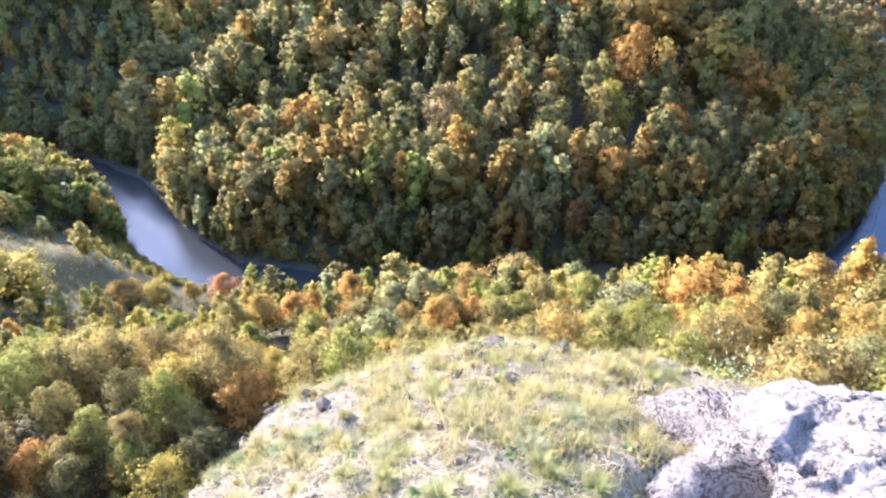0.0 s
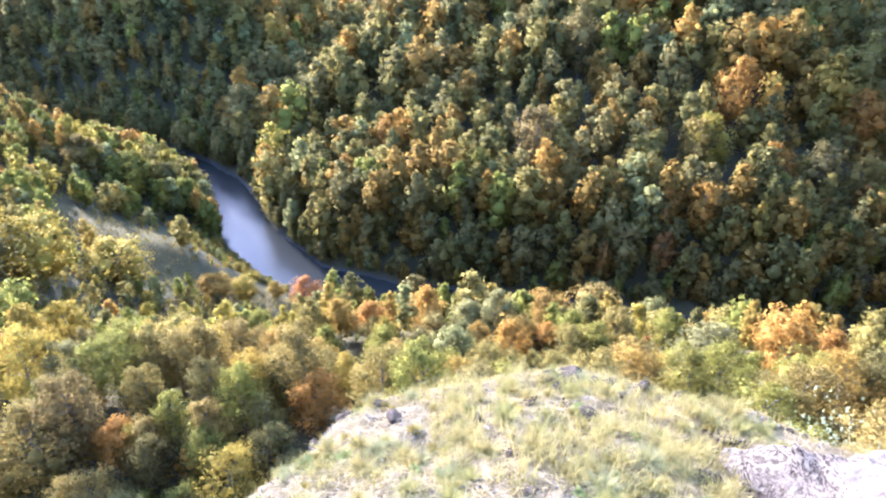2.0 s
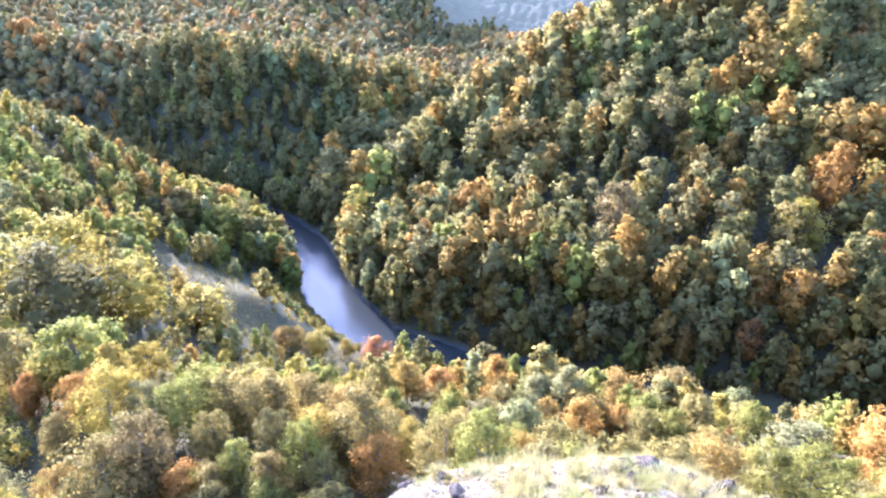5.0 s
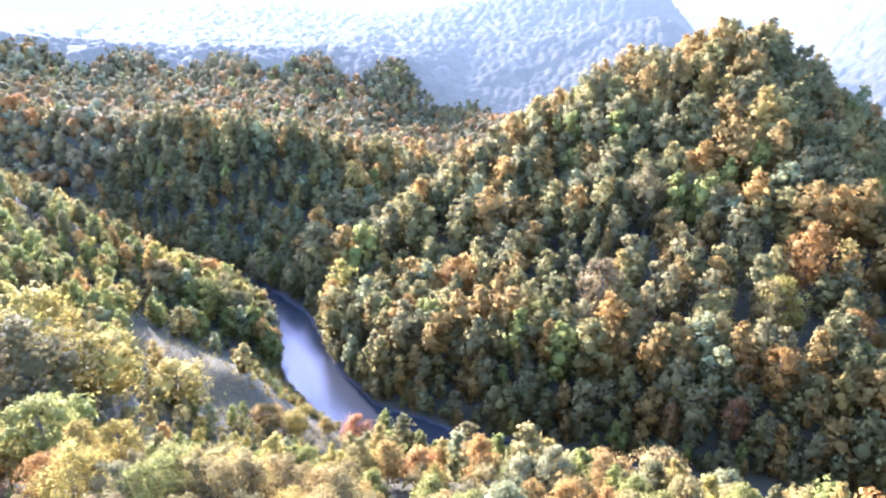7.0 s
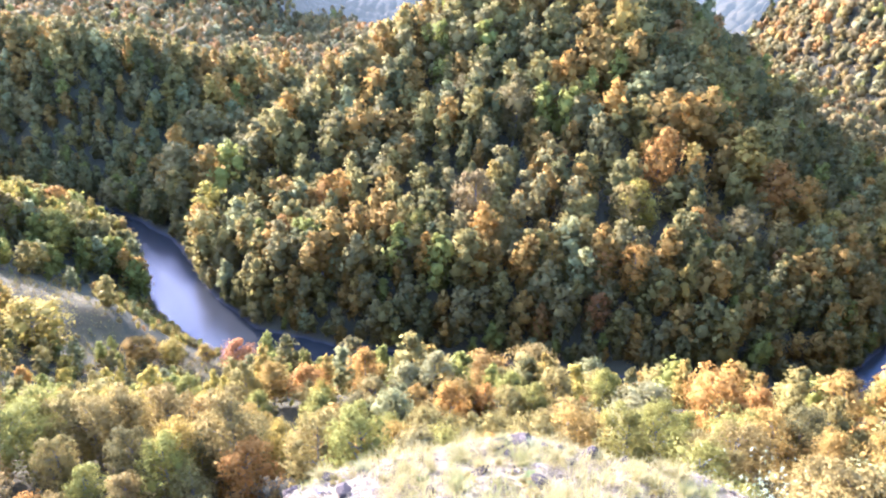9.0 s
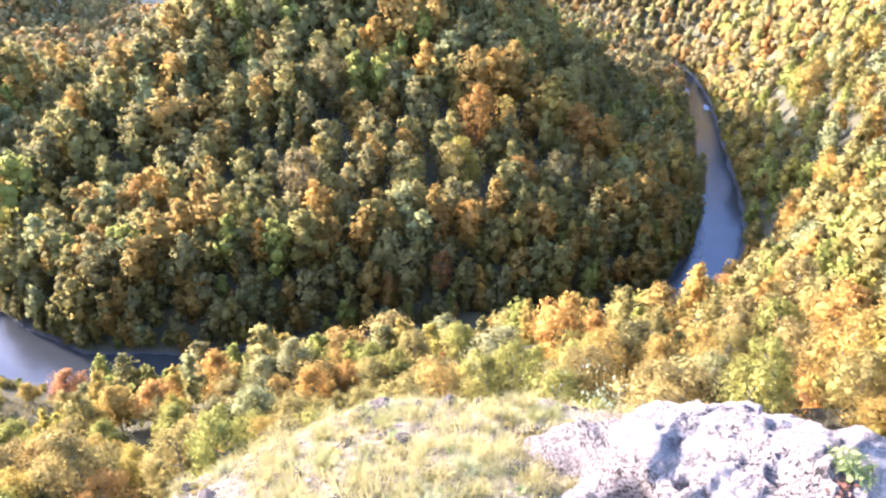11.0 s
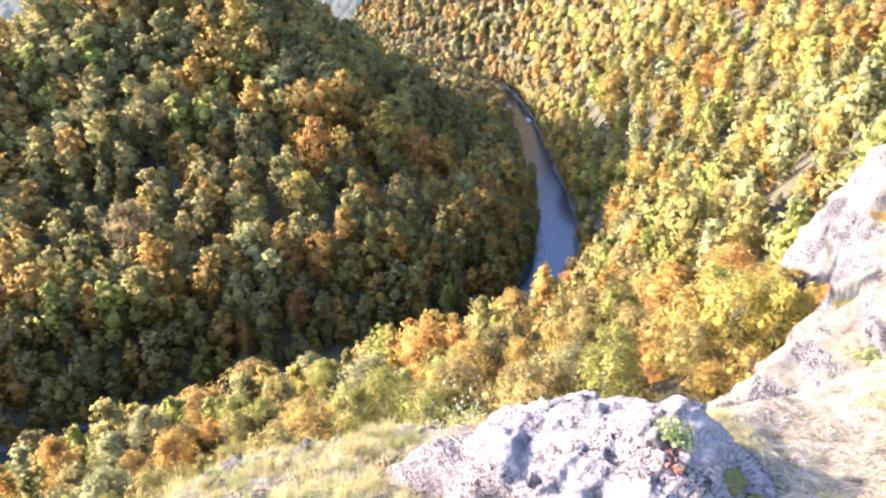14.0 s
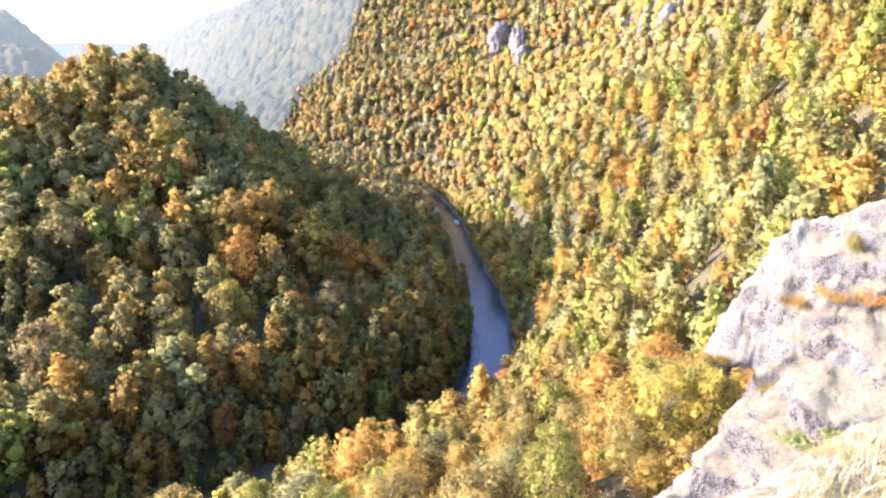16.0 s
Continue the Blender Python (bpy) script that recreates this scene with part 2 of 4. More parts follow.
def meadow_material():
    m, n, l, b = material("dry_meadow")
    p = place(n)
    c = ramp(n, l, noise_at(n, l, 0.35, 6, 0.7, p), [(0.3, (0.085, 0.066, 0.026)), (0.5, (0.165, 0.13, 0.05)), (0.7, (0.115, 0.105, 0.035))])
    c = blend(n, l, noise_at(n, l, 3.5, 5, 0.75, p), (0.07, 0.055, 0.025), c)
    l.new(c, b.inputs["Base Color"])
    bump(n, l, b, noise_at(n, l, 4, 6, 0.75, p), 0.8, 0.4)
    return m


def limestone_colour(n, l, p, fine, tone=1.0):
    """White weathered limestone: grey lichen films, dark pits, short dark cracks."""
    c = ramp(n, l, noise_at(n, l, 1.1 * fine, 6, 0.7, p), [(0.28, (0.42, 0.39, 0.36)), (0.44, (0.58, 0.55, 0.51)), (0.75, (0.67, 0.64, 0.59))])
    nz = n.new("ShaderNodeTexNoise")
    nz.inputs["Scale"].default_value, nz.inputs["Detail"].default_value = 3.0 * fine, 6
    l.new(p, nz.inputs["Vector"])
    warp = n.new("ShaderNodeVectorMath")
    warp.operation = "MULTIPLY_ADD"
    l.new(nz.outputs["Color"], warp.inputs[0])
    warp.inputs[1].default_value = (0.8 / fine,) * 3
    l.new(p, warp.inputs[2])
    flecks = ramp(n, l, noise_at(n, l, 17.0 * fine, 8, 0.75, warp.outputs[0]), [(0.43, (0.07, 0.062, 0.06)), (0.485, (0.5, 0.47, 0.45)), (0.55, (1, 1, 1))])
    where = ramp(n, l, noise_at(n, l, 1.3 * fine, 4, 0.6, p), [(0.38, (0.35, 0.35, 0.35)), (0.58, (1.0, 1.0, 1.0))])
    c = blend(n, l, where, c, flecks, "MULTIPLY")
    v = n.new("ShaderNodeTexVoronoi")
    v.feature = "DISTANCE_TO_EDGE"
    v.inputs["Scale"].default_value = 1.5 * fine
    l.new(warp.outputs[0], v.inputs["Vector"])
    crack = ramp(n, l, v.outputs["Distance"], [(0.0, (0.15, 0.135, 0.13)), (0.035, (1, 1, 1))])
    return blend(n, l, 0.6, c, crack, "MULTIPLY"), v.outputs["Distance"]


def rock_material(name, fine, rough_bump, tone=1.0, warm=0.84):
    m, n, l, b = material(name, 0.85)
    p = place(n)
    c, cracks = limestone_colour(n, l, p, fine)
    c = blend(n, l, 1.0, c, (tone, tone * (1 + warm) / 2, tone * warm), "MULTIPLY")
    l.new(c, b.inputs["Base Color"])
    h = noise_at(n, l, 6 * fine, 10, 0.8, p)
    bump(n, l, b, h, 1.0, rough_bump)
    return m


def cliff_material():
    """Limestone where it is steep, dry turf where it is flatter, mixed in patches."""
    m, n, l, b = material("limestone_and_turf", 0.9)
    g = n.new("ShaderNodeNewGeometry")
    p = g.outputs["Position"]
    rock, cracks = limestone_colour(n, l, p, 0.55)
    rock = blend(n, l, 1.0, rock, (0.49, 0.455, 0.4), "MULTIPLY")
    turf = ramp(n, l, noise_at(n, l, 3.2, 9, 0.8, p), [(0.32, (0.15, 0.12, 0.07)), (0.5, (0.29, 0.24, 0.145)), (0.68, (0.38, 0.325, 0.21))])
    sep = n.new("ShaderNodeSeparateXYZ")
    l.new(g.outputs["Normal"], sep.inputs[0])
    add = n.new("ShaderNodeMath")
    add.operation = "MULTIPLY_ADD"
    l.new(noise_at(n, l, 0.9, 9, 0.72, p), add.inputs[0])
    add.inputs[1].default_value = 1.3
    l.new(sep.outputs["Z"], add.inputs[2])
    sharp = n.new("ShaderNodeMapRange")
    sharp.inputs[1].default_value, sharp.inputs[2].default_value = 1.0, 1.22
    l.new(add.outputs[0], sharp.inputs[0])
    c = blend(n, l, sharp.outputs[0], rock, turf)
    l.new(c, b.inputs["Base Color"])
    bump(n, l, b, noise_at(n, l, 1.6, 10, 0.78, p), 1.0, 0.7)
    return m


def turf_material():
    """Stony dry turf of the cliff top."""
    m, n, l, b = material("stony_turf", 0.95)
    p = place(n)
    c = ramp(n, l, noise_at(n, l, 9, 7, 0.75, p), [(0.32, (0.06, 0.045, 0.025)), (0.48, (0.2, 0.152, 0.08)), (0.64, (0.34, 0.27, 0.16))])
    green = ramp(n, l, noise_at(n, l, 2.6, 4, 0.6, p), [(0.55, (0, 0, 0)), (0.7, (1, 1, 1))])
    c = blend(n, l, green, c, (0.2, 0.165, 0.07))
    stone = ramp(n, l, noise_at(n, l, 5.5, 5, 0.7, p), [(0.63, (0, 0, 0)), (0.68, (1, 1, 1))])
    c = blend(n, l, stone, c, (0.27, 0.24, 0.18))
    l.new(c, b.inputs["Base Color"])
    bump(n, l, b, noise_at(n, l, 30, 8, 0.8, p), 0.9, 0.03)
    return m


def grass_material(name, a, c2):
    m, n, l, b = material(name, 0.7)
    geo = n.new("ShaderNodeNewGeometry")
    c = blend(n, l, geo.outputs["Random Per Island"], a, c2)
    l.new(c, b.inputs["Base Color"])
    tr, mix = n.new("ShaderNodeBsdfTranslucent"), n.new("ShaderNodeMixShader")
    l.new(c, tr.inputs["Color"])
    mix.inputs[0].default_value = 0.35
    l.new(b.outputs[0], mix.inputs[1])
    l.new(tr.outputs[0], mix.inputs[2])
    l.new(mix.outputs[0], n["Material Output"].inputs["Surface"])
    return m


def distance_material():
    """Woods of the far backdrop, with bright haze painted as emission."""
    m, n, l, b = material("haze_glow_woods", 0.95)
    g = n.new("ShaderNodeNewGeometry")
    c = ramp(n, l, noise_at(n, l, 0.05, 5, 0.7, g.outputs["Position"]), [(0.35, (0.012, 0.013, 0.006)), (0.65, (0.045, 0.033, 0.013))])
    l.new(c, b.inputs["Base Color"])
    # painted haze: a pale glow, stronger with distance from the origin
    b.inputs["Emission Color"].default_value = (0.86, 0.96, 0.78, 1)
    far, haze_glow = n.new("ShaderNodeVectorMath"), n.new("ShaderNodeMapRange")
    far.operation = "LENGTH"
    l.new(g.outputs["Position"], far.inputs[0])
    l.new(far.outputs["Value"], haze_glow.inputs[0])
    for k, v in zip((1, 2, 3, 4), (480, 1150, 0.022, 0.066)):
        haze_glow.inputs[k].default_value = v
    l.new(haze_glow.outputs[0], b.inputs["Emission Strength"])
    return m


def water_material():
    m, n, l, b = material("river_water", 0.1)
    p = place(n)
    b.inputs["Base Color"].default_value = (0.03, 0.03, 0.025, 1)
    b.inputs["Specular IOR Level"].default_value = 0.36
    b.inputs["IOR"].default_value = 1.33
    bump(n, l, b, noise_at(n, l, 1.3, 6, 0.65, p), 0.45, 0.15)
    return m


def gravel_material():
    m, n, l, b = material("river_gravel", 0.9)
    p = place(n)
    c = ramp(n, l, noise_at(n, l, 2.5, 6, 0.75, p), [(0.3, (0.1, 0.095, 0.085)), (0.7, (0.26, 0.25, 0.23))])
    l.new(c, b.inputs["Base Color"])
    return m


BARK, LITTER, MEADOW, CLIFF, TURF = bark_material(), litter_material(), meadow_material(), cliff_material(), turf_material()
ROCK, PEBBLE, WATER, GRAVEL = rock_material("limestone", 2.6, 0.16, 0.88, 0.72), rock_material("dark_limestone", 6.0, 0.02, 0.22, 0.6), water_material(), gravel_material()


# ---- helpers for meshes ----
def mesh_object(name, verts, tris, mats, index=None, smooth=None, parent=None, normals=None):
    """One mesh object from arrays of places and triangles."""
    me = bpy.data.meshes.new(name)
    verts, tris = np.asarray(verts, np.float32), np.asarray(tris, np.int32)
    me.vertices.add(len(verts))
    me.vertices.foreach_set("co", verts.ravel())
    k = tris.shape[1]
    me.loops.add(tris.size)
    me.loops.foreach_set("vertex_index", tris.ravel())
    me.polygons.add(len(tris))
    me.polygons.foreach_set("loop_start", np.arange(0, tris.size, k, dtype=np.int32))
    for m in mats:
        me.materials.append(m)
    if index is not None:
        me.polygons.foreach_set("material_index", np.asarray(index, np.int32))
    me.polygons.foreach_set("use_smooth", np.ones(len(tris), bool) if smooth is None else smooth)
    if normals is not None:
        me.attributes.new("custom_normal", "FLOAT_VECTOR", "POINT").data.foreach_set("vector", np.asarray(normals, np.float32).ravel())
    me.update(calc_edges=True)
    ob = new(name, me)
    ob.parent = parent
    return ob


def in_meadow(x, y):
    """Two open dry patches above the outer bank."""
    u = ((x + 90) * 0.94 - (y - 112) * 0.34, (x + 90) * 0.34 + (y - 112) * 0.94)
    v = ((x + 57) * 0.99 - (y - 107) * 0.1, (x + 57) * 0.1 + (y - 107) * 0.99)
    return ((u[0] / 20) ** 2 + (u[1] / 9.5) ** 2 < 1 + 0.35 * wave(x, y, 14, 31)) | ((v[0] / 17) ** 2 + (v[1] / 6) ** 2 < 1 + 0.3 * wave(x, y, 9, 34))


def on_spur(x, y):
    s = spur_height(x, y)
    return (s > far_height(x, y)) & (s > shelf_height(x, y) - 1.5) & (s > 60)


def on_shelf(x, y):
    return shelf_height(x, y) > np.maximum(far_height(x, y), spur_height(x, y))


# ---- the ground: one sheet, finer towards the cliff top, out to the horizon ----
def build_ground():
    angles = np.concatenate([np.linspace(-66, 84, 500), np.linspace(88, 290, 60)])
    radii = np.concatenate([np.linspace(0.15, 3.6, 75), np.geomspace(3.68, 520, 255), np.geomspace(535, 6000, 40)])
    a, r = np.meshgrid(np.radians(angles), radii)
    x, y = r * np.sin(a), r * np.cos(a)
    z = ground_height(x, y)
    z = np.where(r > 2500, np.minimum(z, 92), z)
    nr, na = x.shape
    verts = np.stack([x.ravel(), y.ravel(), z.ravel()], 1)
    i, j = np.meshgrid(np.arange(nr - 1), np.arange(na), indexing="ij")
    jn = (j + 1) % na
    quads = np.stack([i * na + j, i * na + jn, (i + 1) * na + jn, (i + 1) * na + j], -1).reshape(-1, 4)
    cap = len(verts)
    verts = np.vstack([verts, [[0, 0, float(ground_height(0.0, 0.0))]]])
    fx, fy = x[:-1].ravel(), y[:-1].ravel()
    index = np.zeros(len(quads), int)
    index[in_meadow(fx, fy)] = 1
    index[on_spur(fx, fy)] = 2
    steep = on_shelf(fx, fy)
    index[steep] = 2
    rr = np.hypot(fx, fy)
    flat = 98.9 + 0.04 * np.clip(-fy, 0, 12) - 0.29 * np.clip(fy, 0, 2.7) - z[:-1].ravel() < 1.05
    index[steep & flat & (rr < 20)] = 3
    quads = quads[:, ::-1]
    ob = mesh_object("ground", verts, quads, [LITTER, MEADOW, CLIFF, TURF], index)
    bm = bmesh.new()
    bm.from_mesh(ob.data)
    bm.verts.ensure_lookup_table()
    for k in range(na):
        f = bm.faces.new((bm.verts[cap], bm.verts[(k + 1) % na], bm.verts[k]))
        f.material_index = 3
    bmesh.ops.recalc_face_normals(bm, faces=bm.faces)
    bm.to_mesh(ob.data)
    bm.free()
    return tagged(ob, "steep gorge sides with leaf litter, turf and limestone", "ground", kind="structure")


GROUND = build_ground()


def smooth_line(pts, steps):
    p = [Vector((*q[:2], 0)) for q in pts]
    p = [p[0] * 2 - p[1]] + p + [p[-1] * 2 - p[-2]]
    out = []
    for k in range(1, len(p) - 2):
        for s in range(steps):
            t = s / steps
            a, b, c, d = p[k - 1:k + 3]
            out.append(0.5 * ((2 * b) + (c - a) * t + (2 * a - 5 * b + 4 * c - d) * t * t + (3 * b - a - 3 * c + d) * t ** 3))
    return out


def build_water():
    line = smooth_line(RIVER, 8)
    verts, quads, across = [], [], 9
    for k, p in enumerate(line):
        q = line[min(k + 1, len(line) - 1)] - line[max(k - 1, 0)]
        side = Vector((q.y, -q.x, 0)).normalized()
        for s in range(across):
            verts.append(p + side * (s / (across - 1) - 0.5) * 19)
    for k in range(len(line) - 1):
        for s in range(across - 1):
            quads.append((k * across + s, k * across + s + 1, (k + 1) * across + s + 1, (k + 1) * across + s))
    ob = mesh_object("river", [tuple(v) for v in verts], quads, [WATER])
    return tagged(ob, "calm grey-green river bending round the wooded spur", "river", kind="structure")


build_water()


def spur_outcrop(x0, x1, y0, y1, step, label):
    """One limestone spur in full relief, laid on the ground and reaching into it."""
    x, y = np.meshgrid(np.arange(x0, x1, step), np.arange(y0, y1, step))
    rng = np.random.RandomState(3)
    z = spur_surface(x, y)
    x = x + 0.35 * wave(z * 1.3 + x * 0.4, y, 1.6, 61) + rng.uniform(-0.2, 0.2, x.shape) * step
    y = y + 0.35 * wave(x * 0.4, z * 1.3 + y * 0.4, 1.6, 62) + rng.uniform(-0.2, 0.2, x.shape) * step
    base = np.maximum(far_height(x, y), shelf_height(x, y))
    nr, na = x.shape
    i, j = np.meshgrid(np.arange(nr - 1), np.arange(na - 1), indexing="ij")
    quads = np.stack([i * na + j, i * na + j + 1, (i + 1) * na + j + 1, (i + 1) * na + j], -1).reshape(-1, 4)
    keep = (z > base - 1.2).ravel()[quads].any(1)
    z = np.maximum(z, base - 1.5)
    ob = mesh_object("limestone_spur", np.stack([x.ravel(), y.ravel(), z.ravel()], 1), quads[keep], [CLIFF])
    return tagged(ob, label, "rock spur", kind="structure")


spur_outcrop(13, 40, -6, 20, 0.13, "white limestone spur with dry turf on its ledges")
spur_outcrop(33, 60, 2, 30, 0.17, "stepped white limestone spur above the wooded slope")


# ---- trees ----
GOLD = (1 + 5 ** 0.5) / 2
LOBE_V = np.array([(-1, GOLD, 0), (1, GOLD, 0), (-1, -GOLD, 0), (1, -GOLD, 0), (0, -1, GOLD), (0, 1, GOLD), (0, -1, -GOLD), (0, 1, -GOLD),
                   (GOLD, 0, -1), (GOLD, 0, 1), (-GOLD, 0, -1), (-GOLD, 0, 1)]) / 1.902
LOBE_F = np.array([(0, 11, 5), (0, 5, 1), (0, 1, 7), (0, 7, 10), (0, 10, 11), (1, 5, 9), (5, 11, 4), (11, 10, 2), (10, 7, 6), (7, 1, 8),
                   (3, 9, 4), (3, 4, 2), (3, 2, 6), (3, 6, 8), (3, 8, 9), (4, 9, 5), (2, 4, 11), (6, 2, 10), (8, 6, 7), (9, 8, 1)])


def unit(v):
    return v / np.maximum(np.linalg.norm(v, axis=-1, keepdims=True), 1e-6)


def crown_arrays(seed, lobes, leaves, leaf, width=3.3, low=0.25, high=1.0, height=10.0, core=0.5, ragged=0.5, spread=1.0):
    """A crown for a tree of that height: rounded masses of foliage round the stem, each covered with small sprays of leaves that face outwards."""
    rng = np.random.RandomState(seed)
    verts, tris, normals, smooth, count = [], [], [], [], 0
    places = []
    lean = rng.uniform(-0.5, 0.5, 2)
    for k in range(lobes):
        s = (k + 0.5) / lobes
        level = low + (high - low) * (0.1 + 0.8 * s) + rng.uniform(-0.05, 0.05)
        girth = width * math.sin(math.pi * (0.2 + 0.72 * s)) ** 0.75
        a = k * 2.4 + rng.uniform(-0.6, 0.6)
        reach = girth * spread * rng.uniform(0.2, 0.55) if k < lobes - 1 else 0.15
        size = np.array([1, 1, rng.uniform(0.95, 1.35)]) * max(girth * rng.uniform(0.48, 0.7), width * 0.3) * (1.5 - 0.5 * spread)
        places.append((np.array([reach * math.cos(a) + lean[0] * s, reach * math.sin(a) + lean[1] * s, level * height]), size))
    middle = np.array([0, 0, (low + high) / 2 * height])
    per = max(1, leaves // lobes)
    for centre, size in places:
        v = LOBE_V * rng.uniform(0.78, 1.15, (12, 1)) * size * core + centre
        verts.append(v), tris.append(LOBE_F + count), smooth.append(np.ones(len(LOBE_F), bool))
        normals.append(unit(unit(v - centre) * 0.4 + unit((v - middle) * [1, 1, 0.6]) * 0.6))
        count += 12
        d = rng.normal(size=(per, 3))
        d[:, 2] = d[:, 2] * 0.9 + 0.2
        d = unit(d)
        base = centre + d * size * rng.uniform(0.58, 1.1, (per, 1))
        out = unit(d * 0.5 + unit((base - middle) * [1, 1, 0.6]) * 0.55)
        face = unit(out + rng.normal(size=(per, 3)) * 0.55)
        u = unit(np.cross(face, rng.normal(size=(per, 3))))
        w = np.cross(face, u)
        sc = leaf * rng.uniform(0.55, 1.3, (per, 1))
        droop = face * sc * 0.3
        q = np.stack([base - u * sc * 0.9 - droop, base - w * sc * rng.uniform(0.4, 0.8, (per, 1)), base + u * sc * 0.9 - droop * rng.uniform(0, 1.4, (per, 1)),
                      base + w * sc * rng.uniform(0.4, 0.8, (per, 1))], 1).reshape(-1, 3)
        k = np.arange(per)[:, None] * 4 + count
        verts.append(q)
        normals.append(np.repeat(unit(out + rng.normal(size=(per, 3)) * ragged), 4, 0))
        tris.append(np.concatenate([k + np.array([[0, 1, 2]]), k + np.array([[0, 2, 3]])]))
        smooth.append(np.ones(2 * per, bool))
        count += 4 * per
    return np.vstack(verts), np.vstack(tris), np.concatenate(smooth), places, np.vstack(normals)


def tube(rng, path, radii, sides=6):
    """A tapered, slightly crooked stem along a path."""
    verts, tris = [], []
    for k, (p, r) in enumerate(zip(path, radii)):
        for s in range(sides):
            a = 2 * math.pi * s / sides
            verts.append((p[0] + r * math.cos(a), p[1] + r * math.sin(a), p[2]))
    for k in range(len(path) - 1):
        for s in range(sides):
            a, b = k * sides + s, k * sides + (s + 1) % sides
            tris += [(a, b, b + sides), (a, b + sides, a + sides)]
    return np.array(verts), np.array(tris)


def trunk_arrays(seed, places, height=10.0):
    rng = np.random.RandomState(seed + 900)
    bend = rng.uniform(-0.25, 0.25, 2)
    zs = np.linspace(-0.5, height * 0.8, 6)
    path = [(bend[0] * math.sin(z * 0.5), bend[1] * math.sin(z * 0.4), z) for z in zs]
    parts = [tube(rng, path, np.linspace(0.2, 0.05, 6))]
    for centre, size in places[:-1]:
        z0 = max(0.8, centre[2] - 1.6)
        a = np.array([0, 0, z0])
        parts.append(tube(rng, [a, a * 0.45 + centre * 0.55 + [0, 0, 0.15], centre], [0.07, 0.05, 0.025], 4))
    verts, tris, count = [], [], 0
    for v, t in parts:
        verts.append(v), tris.append(t + count)
        count += len(v)
    return np.vstack(verts), np.vstack(tris)


# What grows where: for the elevation profile of the visible land.
def sight(px, py, lift):
    """How far the top of a plant of that height shows over the land before it, seen from the cliff top (degrees)."""
    r, a = np.hypot(px, py), np.arctan2(px, py)
    best = np.full(px.shape, -90.0)
    for s in np.linspace(0.06, 0.96, 46):
        q = np.maximum(r * s, 4)
        best = np.maximum(best, np.degrees(np.arctan2(ground_height(q * np.sin(a), q * np.cos(a)) + np.where(q > 90, 6, 0) - 100, q)))
    return np.degrees(np.arctan2(ground_height(px, py) + lift - 100, r)) - best


def open_bank(x, y):
    """The open outer bank at the bend, with no trees."""
    return (x < -40) & (y > 112) & (y < 147) & (river_distance(x, y) < 16) & ((x + 78) * 0.73 + (y - 149) * 0.69 < -5)


def scatter(seed, r0, r1, gap, az0=-64, az1=82):
    """Jittered places on a triangular grid, within a ring and an angle."""
    rng = np.random.RandomState(seed)
    n = int(2 * r1 / gap) + 2
    i, j = np.meshgrid(np.arange(n), np.arange(int(n * 1.16)))
    x = (i + 0.5 * (j % 2)) * gap - r1 + rng.uniform(-0.4, 0.4, i.shape) * gap
    y = j * gap * 0.866 - r1 + rng.uniform(-0.4, 0.4, i.shape) * gap
    x, y = x.ravel(), y.ravel()
    r, a = np.hypot(x, y), np.degrees(np.arctan2(x, y))
    ok = (r > r0) & (r < r1) & (a > az0) & (a < az1) & (river_distance(x, y) > 8.6)
    x, y = x[ok], y[ok]
    ok = ~in_meadow(x, y) & ~on_spur(x, y) & ~on_shelf(x, y) & ~open_bank(x, y)
    return x[ok], y[ok]


MIXES = {
    "hill": ([0.06, 0.12, 0.04, 0.29, 0.01, 0.03, 0.045, 0.18, 0.005, 0.23]),
    "right": ([0.26, 0.06, 0.07, 0.31, 0.05, 0.12, 0.09, 0.04, 0.005, 0.02]),
    "far": ([0.24, 0.06, 0.12, 0.31, 0.03, 0.09, 0.05, 0.05, 0.00, 0.08]),
    "near": ([0.2, 0.04, 0.05, 0.36, 0.07, 0.17, 0.07, 0.02, 0.005, 0.015]),
    "left": ([0.27, 0.08, 0.08, 0.24, 0.18, 0.08, 0.03, 0.02, 0.00, 0.02]),
    "back": ([0.04, 0.24, 0.08, 0.2, 0.00, 0.02, 0.03, 0.12, 0.00, 0.27]),
}


def stand_of(x, y):
    """Which mix of trees stands at a place."""
    right_bank = (x > 60) & ((x - 128) * 0.85 - (y - 146) * 0.52 > 0)
    if right_bank:
        return "right" if math.hypot(x, y) < 330 else "far"
    if y < 118 and x > -30:
        return "near"
    if x < -40 and y < 184 and (x + 78) * 0.73 + (y - 149) * 0.69 < 0:
        return "left"
    if (x < -30 and y < 122) or (x < -88 and y < 160) or (x < -130 and y < 200):
        return "left"
    if math.hypot(x, y) > 360 or x < -110:
        return "back"
    return "hill"


def pick_colours(seed, x, y):
    rng = np.random.RandomState(seed)
    return np.array([rng.choice(10, p=np.array(MIXES[stand_of(a, b)]) / sum(MIXES[stand_of(a, b)])) for a, b in zip(x, y)])


